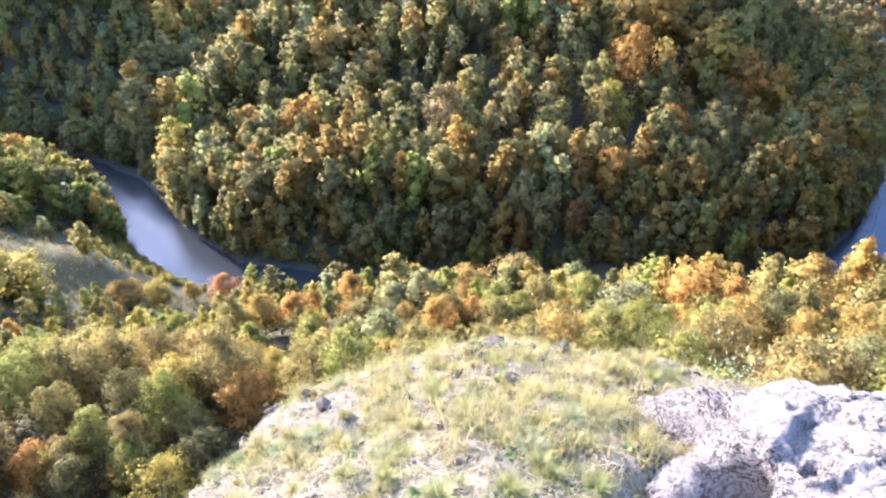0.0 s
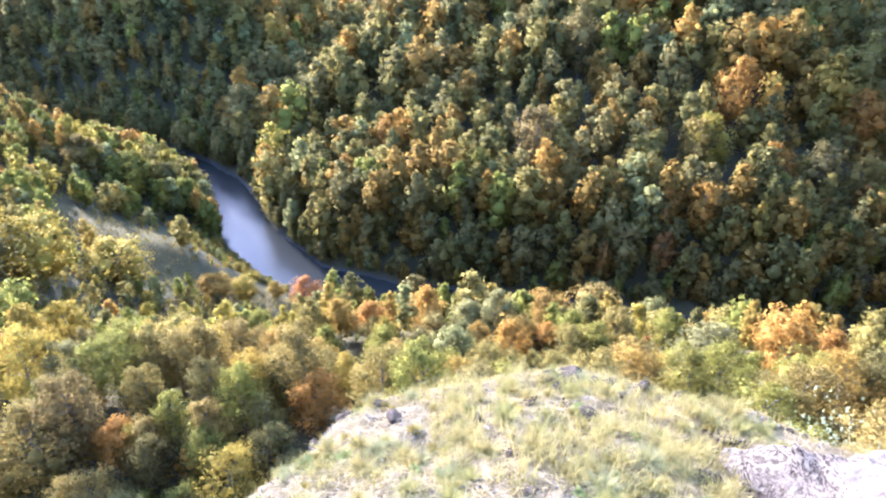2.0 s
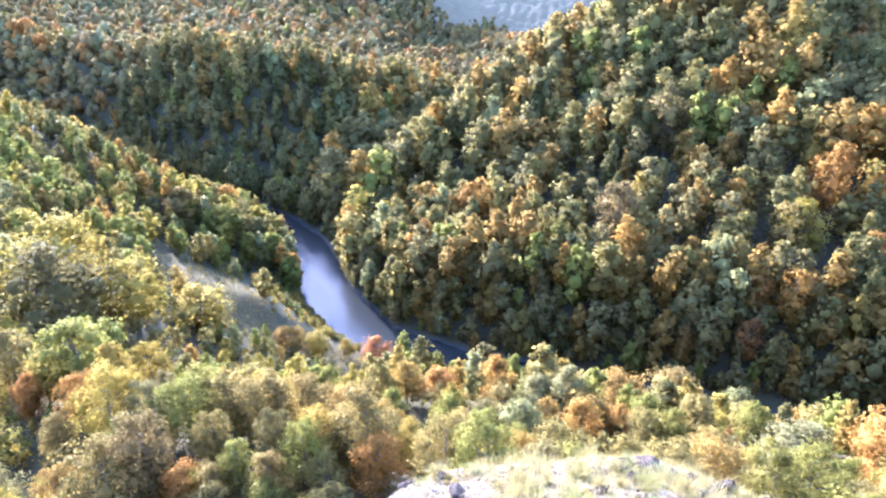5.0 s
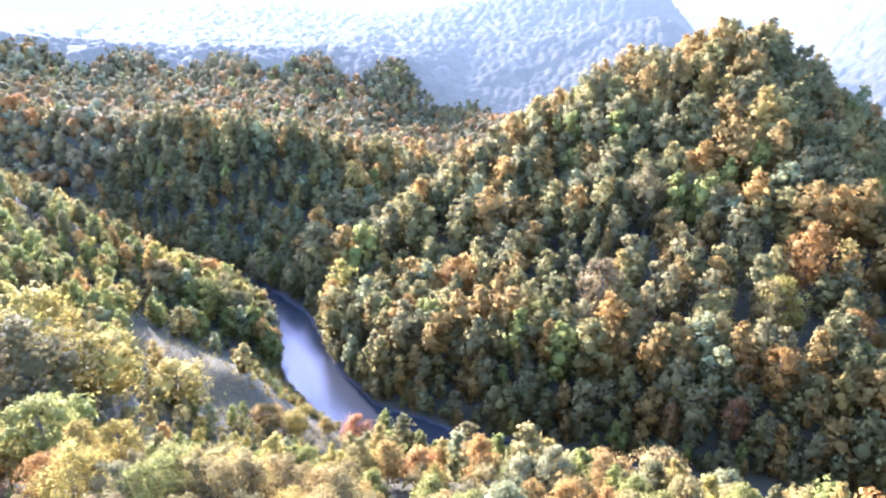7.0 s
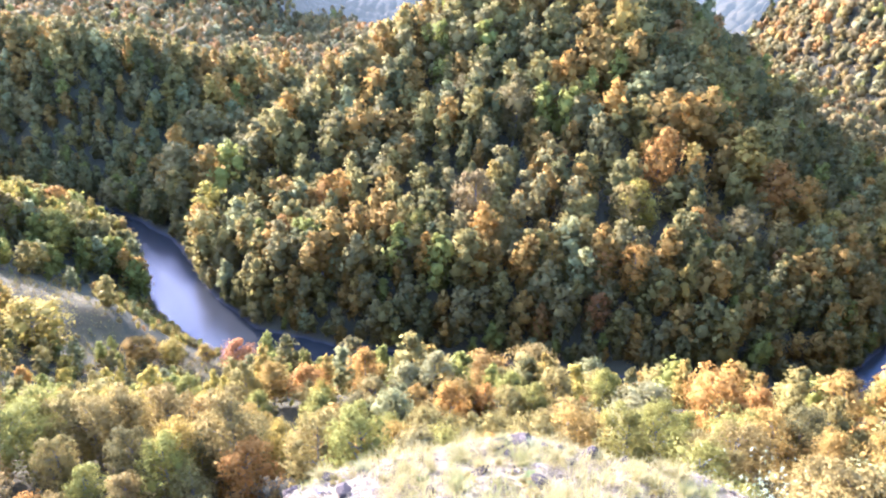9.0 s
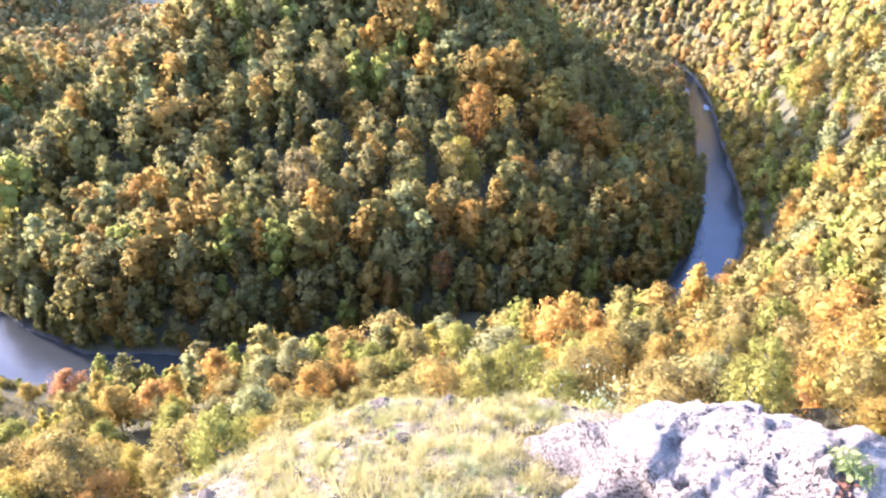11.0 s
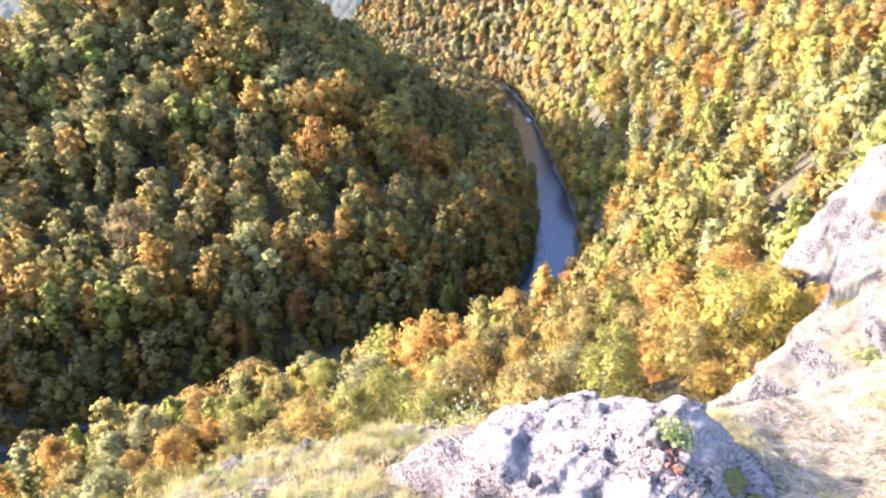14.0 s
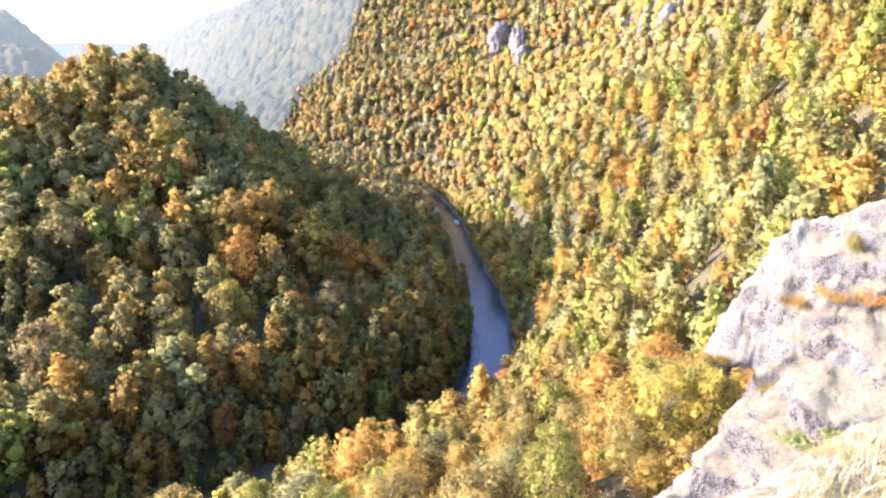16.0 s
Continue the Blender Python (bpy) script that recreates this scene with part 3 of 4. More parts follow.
def forest(name, label, seed, x, y, colours, heights, templates, mats=None):
    """Very many trees joined into one woodland."""
    rng = np.random.RandomState(seed)
    z = ground_height(x, y)
    kind = rng.randint(len(templates), size=len(x))
    turn, girth = rng.uniform(0, 2 * math.pi, len(x)), heights * rng.uniform(0.85, 1.2, len(x))
    verts, tris, index, smooth, normals, count = [], [], [], [], [], 0
    for k, (v, f, s, _, nv) in enumerate(templates):
        pick = np.where(kind == k)[0]
        if not len(pick):
            continue
        c, sn = np.cos(turn[pick])[:, None], np.sin(turn[pick])[:, None]
        g, h = girth[pick][:, None] / 10, heights[pick][:, None] / 10
        px = (v[None, :, 0] * c - v[None, :, 1] * sn) * g + x[pick][:, None]
        py = (v[None, :, 0] * sn + v[None, :, 1] * c) * g + y[pick][:, None]
        pz = v[None, :, 2] * h + z[pick][:, None]
        verts.append(np.stack([px, py, pz], -1).reshape(-1, 3))
        normals.append(np.stack([nv[None, :, 0] * c - nv[None, :, 1] * sn, nv[None, :, 0] * sn + nv[None, :, 1] * c, np.broadcast_to(nv[None, :, 2], px.shape)], -1).reshape(-1, 3))
        tris.append((f[None] + (np.arange(len(pick)) * len(v) + count)[:, None, None]).reshape(-1, 3))
        index.append(np.repeat(colours[pick], len(f)))
        smooth.append(np.tile(s, len(pick)))
        count += len(pick) * len(v)
    ob = mesh_object(name, np.vstack(verts), np.vstack(tris), mats or [LEAVES[c] for c in COLOURS], np.concatenate(index), np.concatenate(smooth), None, np.vstack(normals))
    return tagged(ob, label, "forest", kind="stuff")


MID = [crown_arrays(100 + k, 9, 400, 0.4, 2.3 + 0.3 * (k % 4), 0.1, 1.0) for k in range(9)]
LOW = [crown_arrays(200 + k, 5, 60, 0.75, 4.0 + 0.3 * (k % 3), 0.03, 0.98, core=0.7) for k in range(6)]

WORDS = {"green": "with green leaves", "dark": "with dark green leaves", "grey": "with grey-green leaves", "olive": "with olive leaves turning brown",
         "yellow": "with bright yellow autumn leaves", "gold": "with golden autumn leaves", "orange": "with orange autumn leaves",
         "russet": "with russet autumn leaves", "red": "with red autumn leaves", "brown": "with brown withering leaves"}
HI = [crown_arrays(300 + k, 16, 2900, 0.18, 2.8 + 0.25 * (k % 3), 0.1, 1.0, core=0.42, ragged=0.6, spread=1.35) for k in range(6)]
HI += [crown_arrays(320 + k, 22, 5800, 0.13, 3.0 + 0.25 * (k % 3), 0.08, 1.0, core=0.3, ragged=0.65, spread=1.5) for k in range(5)]
HI_TRUNKS = [trunk_arrays(300 + k, HI[k][3]) for k in range(11)]
UNDER = [crown_arrays(400 + k, 4, 92, 0.65, 4.4, 0.1, 0.9, core=0.4) for k in range(5)]
TUFTS = [crown_arrays(450 + k, 2, 44, 0.9, 4.6, 0.1, 0.9, core=0.4) for k in range(4)]
made_trees = {}


def tree(x, y, height, girth, colour, shape, turn, label="deciduous tree {} on the gorge slope", group="trees on the near slopes"):
    """One tree: trunk with limbs, and a crown of leaf sprays."""
    z = float(ground_height(x, y))
    shape = shape % 6 if math.hypot(x, y) > 62 else 6 + shape % 5
    m = Matrix.LocRotScale((x, y, z), Euler((0, 0, turn)), (girth / 10, girth / 10, height / 10))
    key = (shape, colour)
    if key in made_trees:
        ob = copy_thing(made_trees[key], m)
        ob.matrix_basis = m
    else:
        ob = new("tree")
        ob.empty_display_size = 0.2
        v, f, s, _, nv = HI[shape]
        mesh_object("crown", v, f, [LEAVES[colour]], None, s, ob, nv)
        tv, tf = HI_TRUNKS[shape]
        mesh_object("trunk", tv, tf, [BARK], None, None, ob)
        ob.matrix_basis = m
        made_trees[key] = ob
    return tagged(ob, label.format(WORDS[colour]), "tree", group)


# ---- single trees that stand out: x, y, height, breadth, colour ----
HILL_TREES = [
    (56, 190, 20.6, 13.7, "orange"), (13, 221, 21.1, 14.1, "brown"), (-10, 174, 11.3, 7.0, "green"), (-14, 157, 13.5, 9.0, "green"),
    (1, 169, 18.6, 13.3, "brown"), (-7, 235, 17.1, 10.7, "brown"), (43, 147, 13.1, 10.9, "orange"), (22, 148, 10.8, 7.7, "gold"),
    (4, 146, 9.2, 7.7, "orange"), (30, 156, 13.9, 9.3, "olive"), (48, 171, 16.4, 12.6, "yellow"), (-44, 179, 13.6, 8.5, "russet"),
    (-53, 161, 12.0, 7.5, "russet"), (-27, 142, 12.1, 6.7, "gold"), (-38, 147, 11.7, 7.3, "russet"), (34, 140, 10.4, 7.4, "red"),
    (20, 138, 11.0, 7.3, "russet"), (10, 157, 11.9, 8.5, "olive"), (93, 193, 16.4, 14.9, "orange"), (64, 167, 12.8, 11.6, "orange"),
    (76, 167, 13.8, 11.5, "brown"), (85, 165, 13.2, 11.0, "olive"), (114, 192, 10.5, 7.5, "yellow"), (121, 184, 7.6, 5.8, "green"),
    (44, 171, 15.2, 11.7, "olive"), (86, 184, 10.5, 9.5, "olive"),
]
NEAR_TREES = [
    (16, 106, 12.4, 10.4, "olive"), (28, 111, 11.1, 9.0, "grey"), (5, 104, 9.9, 11.0, "gold"), (34, 68, 12.7, 9.1, "orange"),
    (42, 72, 8.5, 6.1, "orange"), (96, 121, 12.0, 10.0, "orange"), (-24, 106, 6.6, 5.1, "grey"), (-21, 72, 7.0, 6.4, "orange"),
    (-47, 108, 8.7, 8.7, "red"), (-38, 106, 7.2, 6.0, "orange"), (-11, 69, 6.9, 6.9, "olive"), (-7, 77, 6.6, 6.6, "grey"),
    (26, 71, 8.3, 9.2, "grey"), (0, 72, 5.9, 6.6, "gold"), (-16, 36, 5.7, 5.1, "orange"), (-13, 66, 6.6, 5.5, "dark"),
    (54, 74, 9.4, 8.5, "gold"), (51, 41, 9.9, 8.3, "orange"), (118, 129, 11.7, 9.0, "orange"), (107, 122, 11.6, 9.0, "orange"),
    (39, 23, 4.3, 4.8, "gold"), (29, 20, 3.1, 3.4, "gold"), (72, 68, 10.0, 8.3, "olive"),
]
LEFT_TREES = [
    (-22, 35, 6.5, 4.2, "green"), (-25.5, 36.5, 6.0, 4.0, "dark"), (-23.5, 32, 5.5, 3.8, "olive"), (-27, 32.5, 5.0, 3.6, "green"), (-20.5, 38, 5.5, 4.0, "dark"), (-19.5, 34, 4.5, 3.4, "olive"),
    (-66, 105, 6.5, 7.6, "gold"), (-45, 38, 3.2, 3.7, "gold"), (-30, 30, 5.2, 4.4, "orange"), (-61, 108, 6.3, 6.6, "yellow"),
    (-55, 111, 4.5, 4.5, "yellow"), (-90, 74, 17.3, 15.7, "yellow"), (-79, 63, 19.4, 14.9, "dark"), (-81, 79, 13.4, 13.4, "yellow"),
    (-55, 44, 10.4, 8.7, "green"), (-80, 95, 9.7, 13.9, "yellow"), (-36, 38, 7.5, 5.8, "green"), (-31, 40, 7.8, 4.9, "olive"),
    (-31, 56, 8.4, 6.0, "brown"), (-37, 29, 7.8, 7.1, "olive"), (-124, 168, 14.0, 13.0, "orange"), (-123, 146, 13.0, 13.0, "olive"),
    (-112, 150, 13.0, 11.0, "green"), (-106, 157, 11.0, 9.0, "dark"),
]
GULLY_TREES = [
    (32, 21, 6.4, 4.0, "yellow"), (34, 20, 5.6, 3.8, "green"), (31, 24, 7.4, 4.4, "gold"), (36, 17.5, 4.4, 3.2, "orange"), (29, 21, 4.6, 3.5, "olive"), (35, 23, 7.8, 4.4, "olive"),
    (33.2, 18.8, 5.2, 3.6, "yellow"), (38.5, 19.6, 5.6, 4.0, "gold"), (39, 17.6, 4.0, 3.2, "green"),
    (39, 27, 7.5, 5.0, "green"), (36.5, 26.5, 6.5, 4.6, "olive"), (42, 28.5, 8.0, 5.5, "orange"), (33, 26, 5.2, 4.2, "orange"), (27, 25, 4.8, 3.6, "green"), (30, 18, 3.8, 2.8, "gold"), (37, 21, 6.2, 4.0, "olive"),
]
RIGHT_TREES = [
    (213, 142, 9.2, 7.7, "red"), (159, 152, 12.7, 9.8, "orange"), (135, 133, 14.1, 10.9, "gold"), (199, 164, 13.8, 11.5, "orange"),
    (186, 134, 12.0, 9.2, "dark"), (99, 72, 9.0, 6.9, "olive"), (144, 88, 11.0, 9.1, "green"), (209, 223, 17.3, 12.4, "gold"),
    (203, 248, 16.4, 11.7, "olive"), 
]
LEFT_GULLY = [(-14.5 - 2.9 * i - 1.3 * (k % 2) + 1.1 * math.sin(9 * i + 5 * k), 15 + 3.1 * k + 1.2 * math.sin(7 * k + 3 * i), 4.6 + 1.1 * math.sin(3 * i + 2 * k), 4.0 + 0.5 * math.sin(5 * i + k),
               ("dark", "green", "olive", "green", "dark", "yellow", "green")[(3 * i + 5 * k) % 7]) for i in range(6) for k in range(6)]
SINGLE = LEFT_GULLY + HILL_TREES + NEAR_TREES + LEFT_TREES + GULLY_TREES + RIGHT_TREES


def clear_of_single(x, y, share):
    """Leaves out places inside the crowns of the single trees."""
    ok = np.ones(len(x), bool)
    for a, b, _, d, _ in SINGLE:
        ok &= np.hypot(x - a, y - b) > d * share
    return x[ok], y[ok]


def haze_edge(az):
    """How far off the backdrop with painted haze begins, by direction in degrees."""
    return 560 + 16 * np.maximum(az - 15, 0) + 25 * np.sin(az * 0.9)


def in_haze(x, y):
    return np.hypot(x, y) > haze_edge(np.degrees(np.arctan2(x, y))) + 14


def bank_places(rng):
    """Low trees that line both banks and lean over the water."""
    line = smooth_line(RIVER[4:28], 24)
    xs, ys = [], []
    for a, b in zip(line[:-1], line[1:]):
        q = b - a
        side = Vector((q.y, -q.x, 0)).normalized()
        for s in (-1, 1):
            if rng.uniform() < q.length / 2.3:
                p = a + side * s * rng.uniform(7.4, 10.5)
                xs.append(p.x), ys.append(p.y)
    xs, ys = np.array(xs), np.array(ys)
    keep = (river_distance(xs, ys) > 7.2) & ~open_bank(xs, ys)
    tall = rng.uniform(4.5, 9, keep.sum()) * np.where(xs[keep] < -103, 1.8, 1.0)
    return xs[keep], ys[keep], tall


def plant_trees():
    rng = np.random.RandomState(41)
    for a, b, h, d, c in SINGLE:
        tree(a, b, h * (1.25 if (a, b, h, d, c) in HILL_TREES else 1.1), d / 5.6 * 10, c, rng.randint(30), rng.uniform(0, 6.28), "tall deciduous tree {} above the river" if h > 10 else "bushy tree {} on the slope", "single trees")
    x, y = clear_of_single(*scatter(7, 9, 78, 5.6), 0.42)
    keep = sight(x, y, 8) > -3
    x, y = x[keep], y[keep]
    cols = pick_colours(8, x, y)
    for a, b, c in zip(x, y, cols):
        h = rng.uniform(5.5, 10.5) if math.hypot(a, b) > 30 else rng.uniform(3.5, 6)
        if math.degrees(math.atan2(a, b)) > 54 and math.hypot(a, b) < 60:
            h = rng.uniform(3.0, 4.6)
        tree(a, b, h, h * rng.uniform(0.9, 1.25), COLOURS[c], rng.randint(30), rng.uniform(0, 6.28))
    x, y = clear_of_single(*scatter(9, 78, 345, 8.3), 0.4)
    s = sight(x, y, 16)
    x, y = x[s > -2], y[s > -2]
    tall = {"far": (10, 18), "hill": (13, 21), "back": (12, 18), "right": (11, 18), "near": (7.5, 12.5), "left": (6.5, 12)}
    hh = np.array([rng.uniform(*tall[stand_of(a, b)]) for a, b in zip(x, y)])
    back = np.array([stand_of(a, b) == "back" for a, b in zip(x, y)])
    hh = np.where(back, np.clip(0.22 * ground_height(x, y), 0, 7) + rng.uniform(8, 12, len(x)), hh)
    crest = np.array([stand_of(a, b) == "hill" for a, b in zip(x, y)]) & (np.hypot(x, y) > 212)
    hh = np.where(crest, hh * 1.3, hh)
    low = np.array([stand_of(a, b) == "hill" for a, b in zip(x, y)]) & (x > 70) & (river_distance(x, y) < 55)
    hh = np.where(low, hh * 0.68, hh)
    u, v = scatter(18, 120, 260, 4.1)
    d = river_distance(u, v)
    foot = (d > 8.7) & (d < 34) & np.array([stand_of(a, b) == "hill" for a, b in zip(u, v)]) & (sight(u, v, 14) > -2)
    x, y, hh = np.append(x, u[foot]), np.append(y, v[foot]), np.append(hh, rng.uniform(8, 15, foot.sum()))
    u, v = scatter(21, 195, 345, 5.8, -64, -13)
    face = np.array([stand_of(a, b) == "back" for a, b in zip(u, v)]) & (sight(u, v, 14) > -2)
    x, y, hh = np.append(x, u[face]), np.append(y, v[face]), np.append(hh, rng.uniform(8, 14, face.sum()))
    u, v = scatter(22, 78, 270, 6.0, -64, -26)
    bench = np.array([stand_of(a, b) == "left" for a, b in zip(u, v)]) & (sight(u, v, 10) > -2)
    x, y, hh = np.append(x, u[bench]), np.append(y, v[bench]), np.append(hh, rng.uniform(6, 11, bench.sum()))
    bx, by, bh = bank_places(rng)
    x, y, hh = np.append(x, bx), np.append(y, by), np.append(hh, bh)
    bank = (x < -48) & (y < 146) & (y > 95) & (river_distance(x, y) < 26) & np.array([stand_of(a, b) == "left" for a, b in zip(x, y)])
    hh = np.where(bank, np.minimum(hh, rng.uniform(3.0, 5.0, len(x))), hh)
    tip = (x < -84) & (x > -135) & (y > 146) & (y < 185) & np.array([stand_of(a, b) == "left" for a, b in zip(x, y)])
    hh = np.where(tip, rng.uniform(10, 15, len(x)), hh)
    az, rr = np.degrees(np.arctan2(x, y)), np.hypot(x, y)
    hh = np.where((az > -48) & (az < -24) & (rr > 82) & (rr < 135), hh * 0.6, hh)
    forest("forest", "mixed autumn woodland covering the gorge sides", 10, x, y, pick_colours(11, x, y), hh, MID)
    x, y = scatter(15, 12, 120, 3.1)
    u, v = scatter(19, 110, 240, 4.2, -64, -30)
    bench = v < 205
    x, y = np.append(x, u[bench]), np.append(y, v[bench])
    u, v = rng.uniform(-118, -40, 2600), rng.uniform(112, 168, 2600)
    verge = open_bank(u, v) & (river_distance(u, v) > 8.4)
    x, y = np.append(x, u[verge]), np.append(y, v[verge])
    keep = (sight(x, y, 3) > -1) & (wave(x, y, 16, 57) > -0.75)
    x, y = x[keep], y[keep]
    ob = forest("undergrowth", "low scrub and saplings between the trees", 16, x, y, pick_colours(17, x, y), rng.uniform(1.4, 3.6, len(x)), UNDER)
    tagged(ob, category="undergrowth")
    x, y = scatter(12, 345, 800, 7.6)
    keep = sight(x, y, 14) > -0.6
    x, y = x[keep], y[keep]
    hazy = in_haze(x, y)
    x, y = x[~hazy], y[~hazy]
    forest("forest", "distant autumn woodland on the ridges", 13, x, y, pick_colours(14, x, y), rng.uniform(10.5, 15, len(x)), LOW)


plant_trees()


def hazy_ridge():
    """The farthest ridges, a backdrop of domed tree tops with painted haze."""
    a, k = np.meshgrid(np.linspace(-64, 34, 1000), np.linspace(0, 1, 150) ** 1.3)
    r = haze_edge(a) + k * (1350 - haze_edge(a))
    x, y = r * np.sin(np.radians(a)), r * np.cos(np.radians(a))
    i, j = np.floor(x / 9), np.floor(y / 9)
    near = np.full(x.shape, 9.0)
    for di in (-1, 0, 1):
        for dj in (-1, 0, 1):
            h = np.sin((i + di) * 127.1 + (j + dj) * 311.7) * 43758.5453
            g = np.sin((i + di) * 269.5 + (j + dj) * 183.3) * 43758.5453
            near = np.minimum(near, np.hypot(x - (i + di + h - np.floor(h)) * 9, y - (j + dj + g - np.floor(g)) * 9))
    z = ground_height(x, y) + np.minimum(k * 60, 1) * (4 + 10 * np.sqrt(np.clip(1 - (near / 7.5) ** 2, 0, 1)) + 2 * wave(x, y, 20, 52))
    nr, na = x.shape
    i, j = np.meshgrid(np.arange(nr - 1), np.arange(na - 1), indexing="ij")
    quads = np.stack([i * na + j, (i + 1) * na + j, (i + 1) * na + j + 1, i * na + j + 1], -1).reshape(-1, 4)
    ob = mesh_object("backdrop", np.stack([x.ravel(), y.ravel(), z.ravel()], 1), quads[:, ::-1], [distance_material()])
    return tagged(ob, "far wooded ridges with haze painted as a pale glow", "ridge", kind="structure")


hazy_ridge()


# ---- the cliff top: boulder, stones, plants, grass ----
def lump(bm, seed, centre, size, turn, detail, rough, dents=(), fine=1.0):
    """A weathered stone: a ball pushed in and out by noise at several scales."""
    made = bmesh.ops.create_icosphere(bm, subdivisions=detail, radius=1)["verts"]
    off = Vector((seed * 3.7, seed * 1.3, seed * 2.1))
    m = pose(*centre, 0, 0, turn)
    for v in made:
        d = v.co.normalized()
        p = Vector([math.copysign(abs(c) ** 0.82, c) for c in d])
        q = Vector((p.x * size[0], p.y * size[1], p.z * size[2]))
        w = q * fine
        n1, n2 = noise.noise(d * 1.7 + off), noise.noise(w * 3.5 + off)
        cells = noise.voronoi(w * 4.5 + off)[0]
        crags = min(cells[1] - cells[0], 0.35)
        ridge = noise.ridged_multi_fractal(w * 3 + off, 0.9, 2.2, 5, 1.0, 2.0) / 3
        k = 1 + rough * (0.5 * n1 + 0.25 * n2 + 0.55 * crags - 0.3 * ridge + 0.12 * noise.noise(w * 15 + off) - 0.1 * abs(noise.noise(w * 24 - off)) + 0.07 * noise.noise(w * 45 + off))
        for way, wide, deep in dents:
            k -= deep * math.exp(-((d - Vector(way).normalized()).length / wide) ** 2)
        v.co = m @ (q * k)
    return bm


def bmesh_object(name, bm, mat, parent=None):
    for f in bm.faces:
        f.smooth = True
    me = bpy.data.meshes.new(name)
    bm.to_mesh(me)
    bm.free()
    me.materials.append(mat)
    ob = new(name, me)
    ob.parent = parent
    return ob


def build_boulder():
    """One block grown together from five humps, split into facets and pitted by weather."""
    humps = [((-0.01, 0.07, -0.01), (0.61, 0.68, 0.64)), ((0.33, 0.12, -0.07), (0.55, 0.38, 0.77)), ((0.34, -0.1, -0.23), (0.48, 0.57, 0.86)), ((-0.36, 0.15, 0.01), (0.47, 0.14, 0.5)), ((-0.36, -0.22, -0.15), (0.36, 0.3, 0.5))]
    hollows = [((-0.66, -0.36, 0.64), 0.21, 0.46), ((-0.56, -0.26, 0.78), 0.10, 0.3), ((-0.29, -0.14, 0.95), 0.05, 0.07), ((-0.55, 0.0, 0.83), 0.05, 0.06), ((0.22, -0.02, 0.97), 0.06, 0.07),
               ((0.42, 0.02, 0.9), 0.07, 0.05), ((0.1, -0.3, 0.95), 0.07, 0.05), ((-0.86, 0.05, 0.45), 0.06, 0.05)]
    bm = bmesh.new()
    bmesh.ops.create_icosphere(bm, subdivisions=7, radius=1)
    off = Vector((14.8, 5.2, 8.4))
    for v in bm.verts:
        d = v.co.normalized()
        reach = []
        for c, s in humps:
            e, o = Vector((d.x / s[0], d.y / s[1], d.z / s[2])), Vector((c[0] / s[0], c[1] / s[1], c[2] / s[2]))
            q, h = e.length_squared, e.dot(o)
            disc = h * h - q * (o.length_squared - 1)
            reach.append((h + math.sqrt(disc)) / q if disc > 0 else 0.0)
        r = sum(x ** 10 for x in reach) ** 0.1
        w = d * r
        crooked = w + 0.06 * Vector((noise.noise(w * 6 + off), noise.noise(w * 6 - off), noise.noise(w * 6 + off * 2)))
        k = 1 + 0.05 * noise.noise(w * 2.2 + off)
        for scale, step in ((3.2, 0.10), (7.5, 0.05), (17.0, 0.022)):
            near, seeds = noise.voronoi(crooked * scale + off)
            block = min((near[1] - near[0]) / 0.12, 1.0)
            k += step * (noise.noise(seeds[0] * 2.7) * block - 0.35 * (1 - block) * (0.5 + noise.noise(w * 5)))
            tilt = (crooked * scale + off - seeds[0]).dot(Vector((noise.noise(seeds[0] * 3.1), noise.noise(seeds[0] * 1.9), noise.noise(seeds[0] * 5.3))))
            k += step * 0.9 * tilt
        rough = 0.5 + noise.noise(w * 3 - off)
        k += 0.012 * noise.noise(w * 16 + off) - max(rough, 0.1) * (0.04 * abs(noise.noise(w * 26 - off)) + 0.03 * abs(noise.noise(w * 55 + off)))
        for way, wide, deep in hollows:
            far = (d - Vector(way).normalized()).length / wide * (1 + 0.35 * noise.noise(w * 5 + off))
            k -= deep / (1 + far ** 8)
        v.co = w * k
    ob = bmesh_object("boulder", bm, ROCK)
    ob.matrix_basis = pose(1.44, 1.35, 97.6, 0, 0, -36)
    return tagged(ob, "large weathered white limestone boulder with dark hollows on the cliff edge", "boulder")


build_boulder()


def ground_at(x, y):
    return float(ground_height(np.array([x]), np.array([y]))[0])


def angular_stone(seed):
    """A broken stone: a ball cut flat by many planes, with a rough skin."""
    rng = random.Random(seed)
    cuts = [(Vector((rng.gauss(0, 1), rng.gauss(0, 1), rng.gauss(0, 0.8))).normalized(), rng.uniform(0.5, 0.95)) for _ in range(13)]
    bm = bmesh.new()
    bmesh.ops.create_icosphere(bm, subdivisions=3, radius=1)
    for v in bm.verts:
        d = v.co.normalized()
        r = min([1.15] + [h / max(d.dot(c), 0.05) for c, h in cuts])
        r += 0.09 * noise.noise(d * 3.1 + Vector((seed, 0, 0))) - 0.09 * abs(noise.noise(d * 7 + Vector((0, seed, 0)))) + 0.05 * noise.noise(d * 15)
        v.co = Vector((d.x * r, d.y * r * 0.8, d.z * r * 0.7))
    return bm


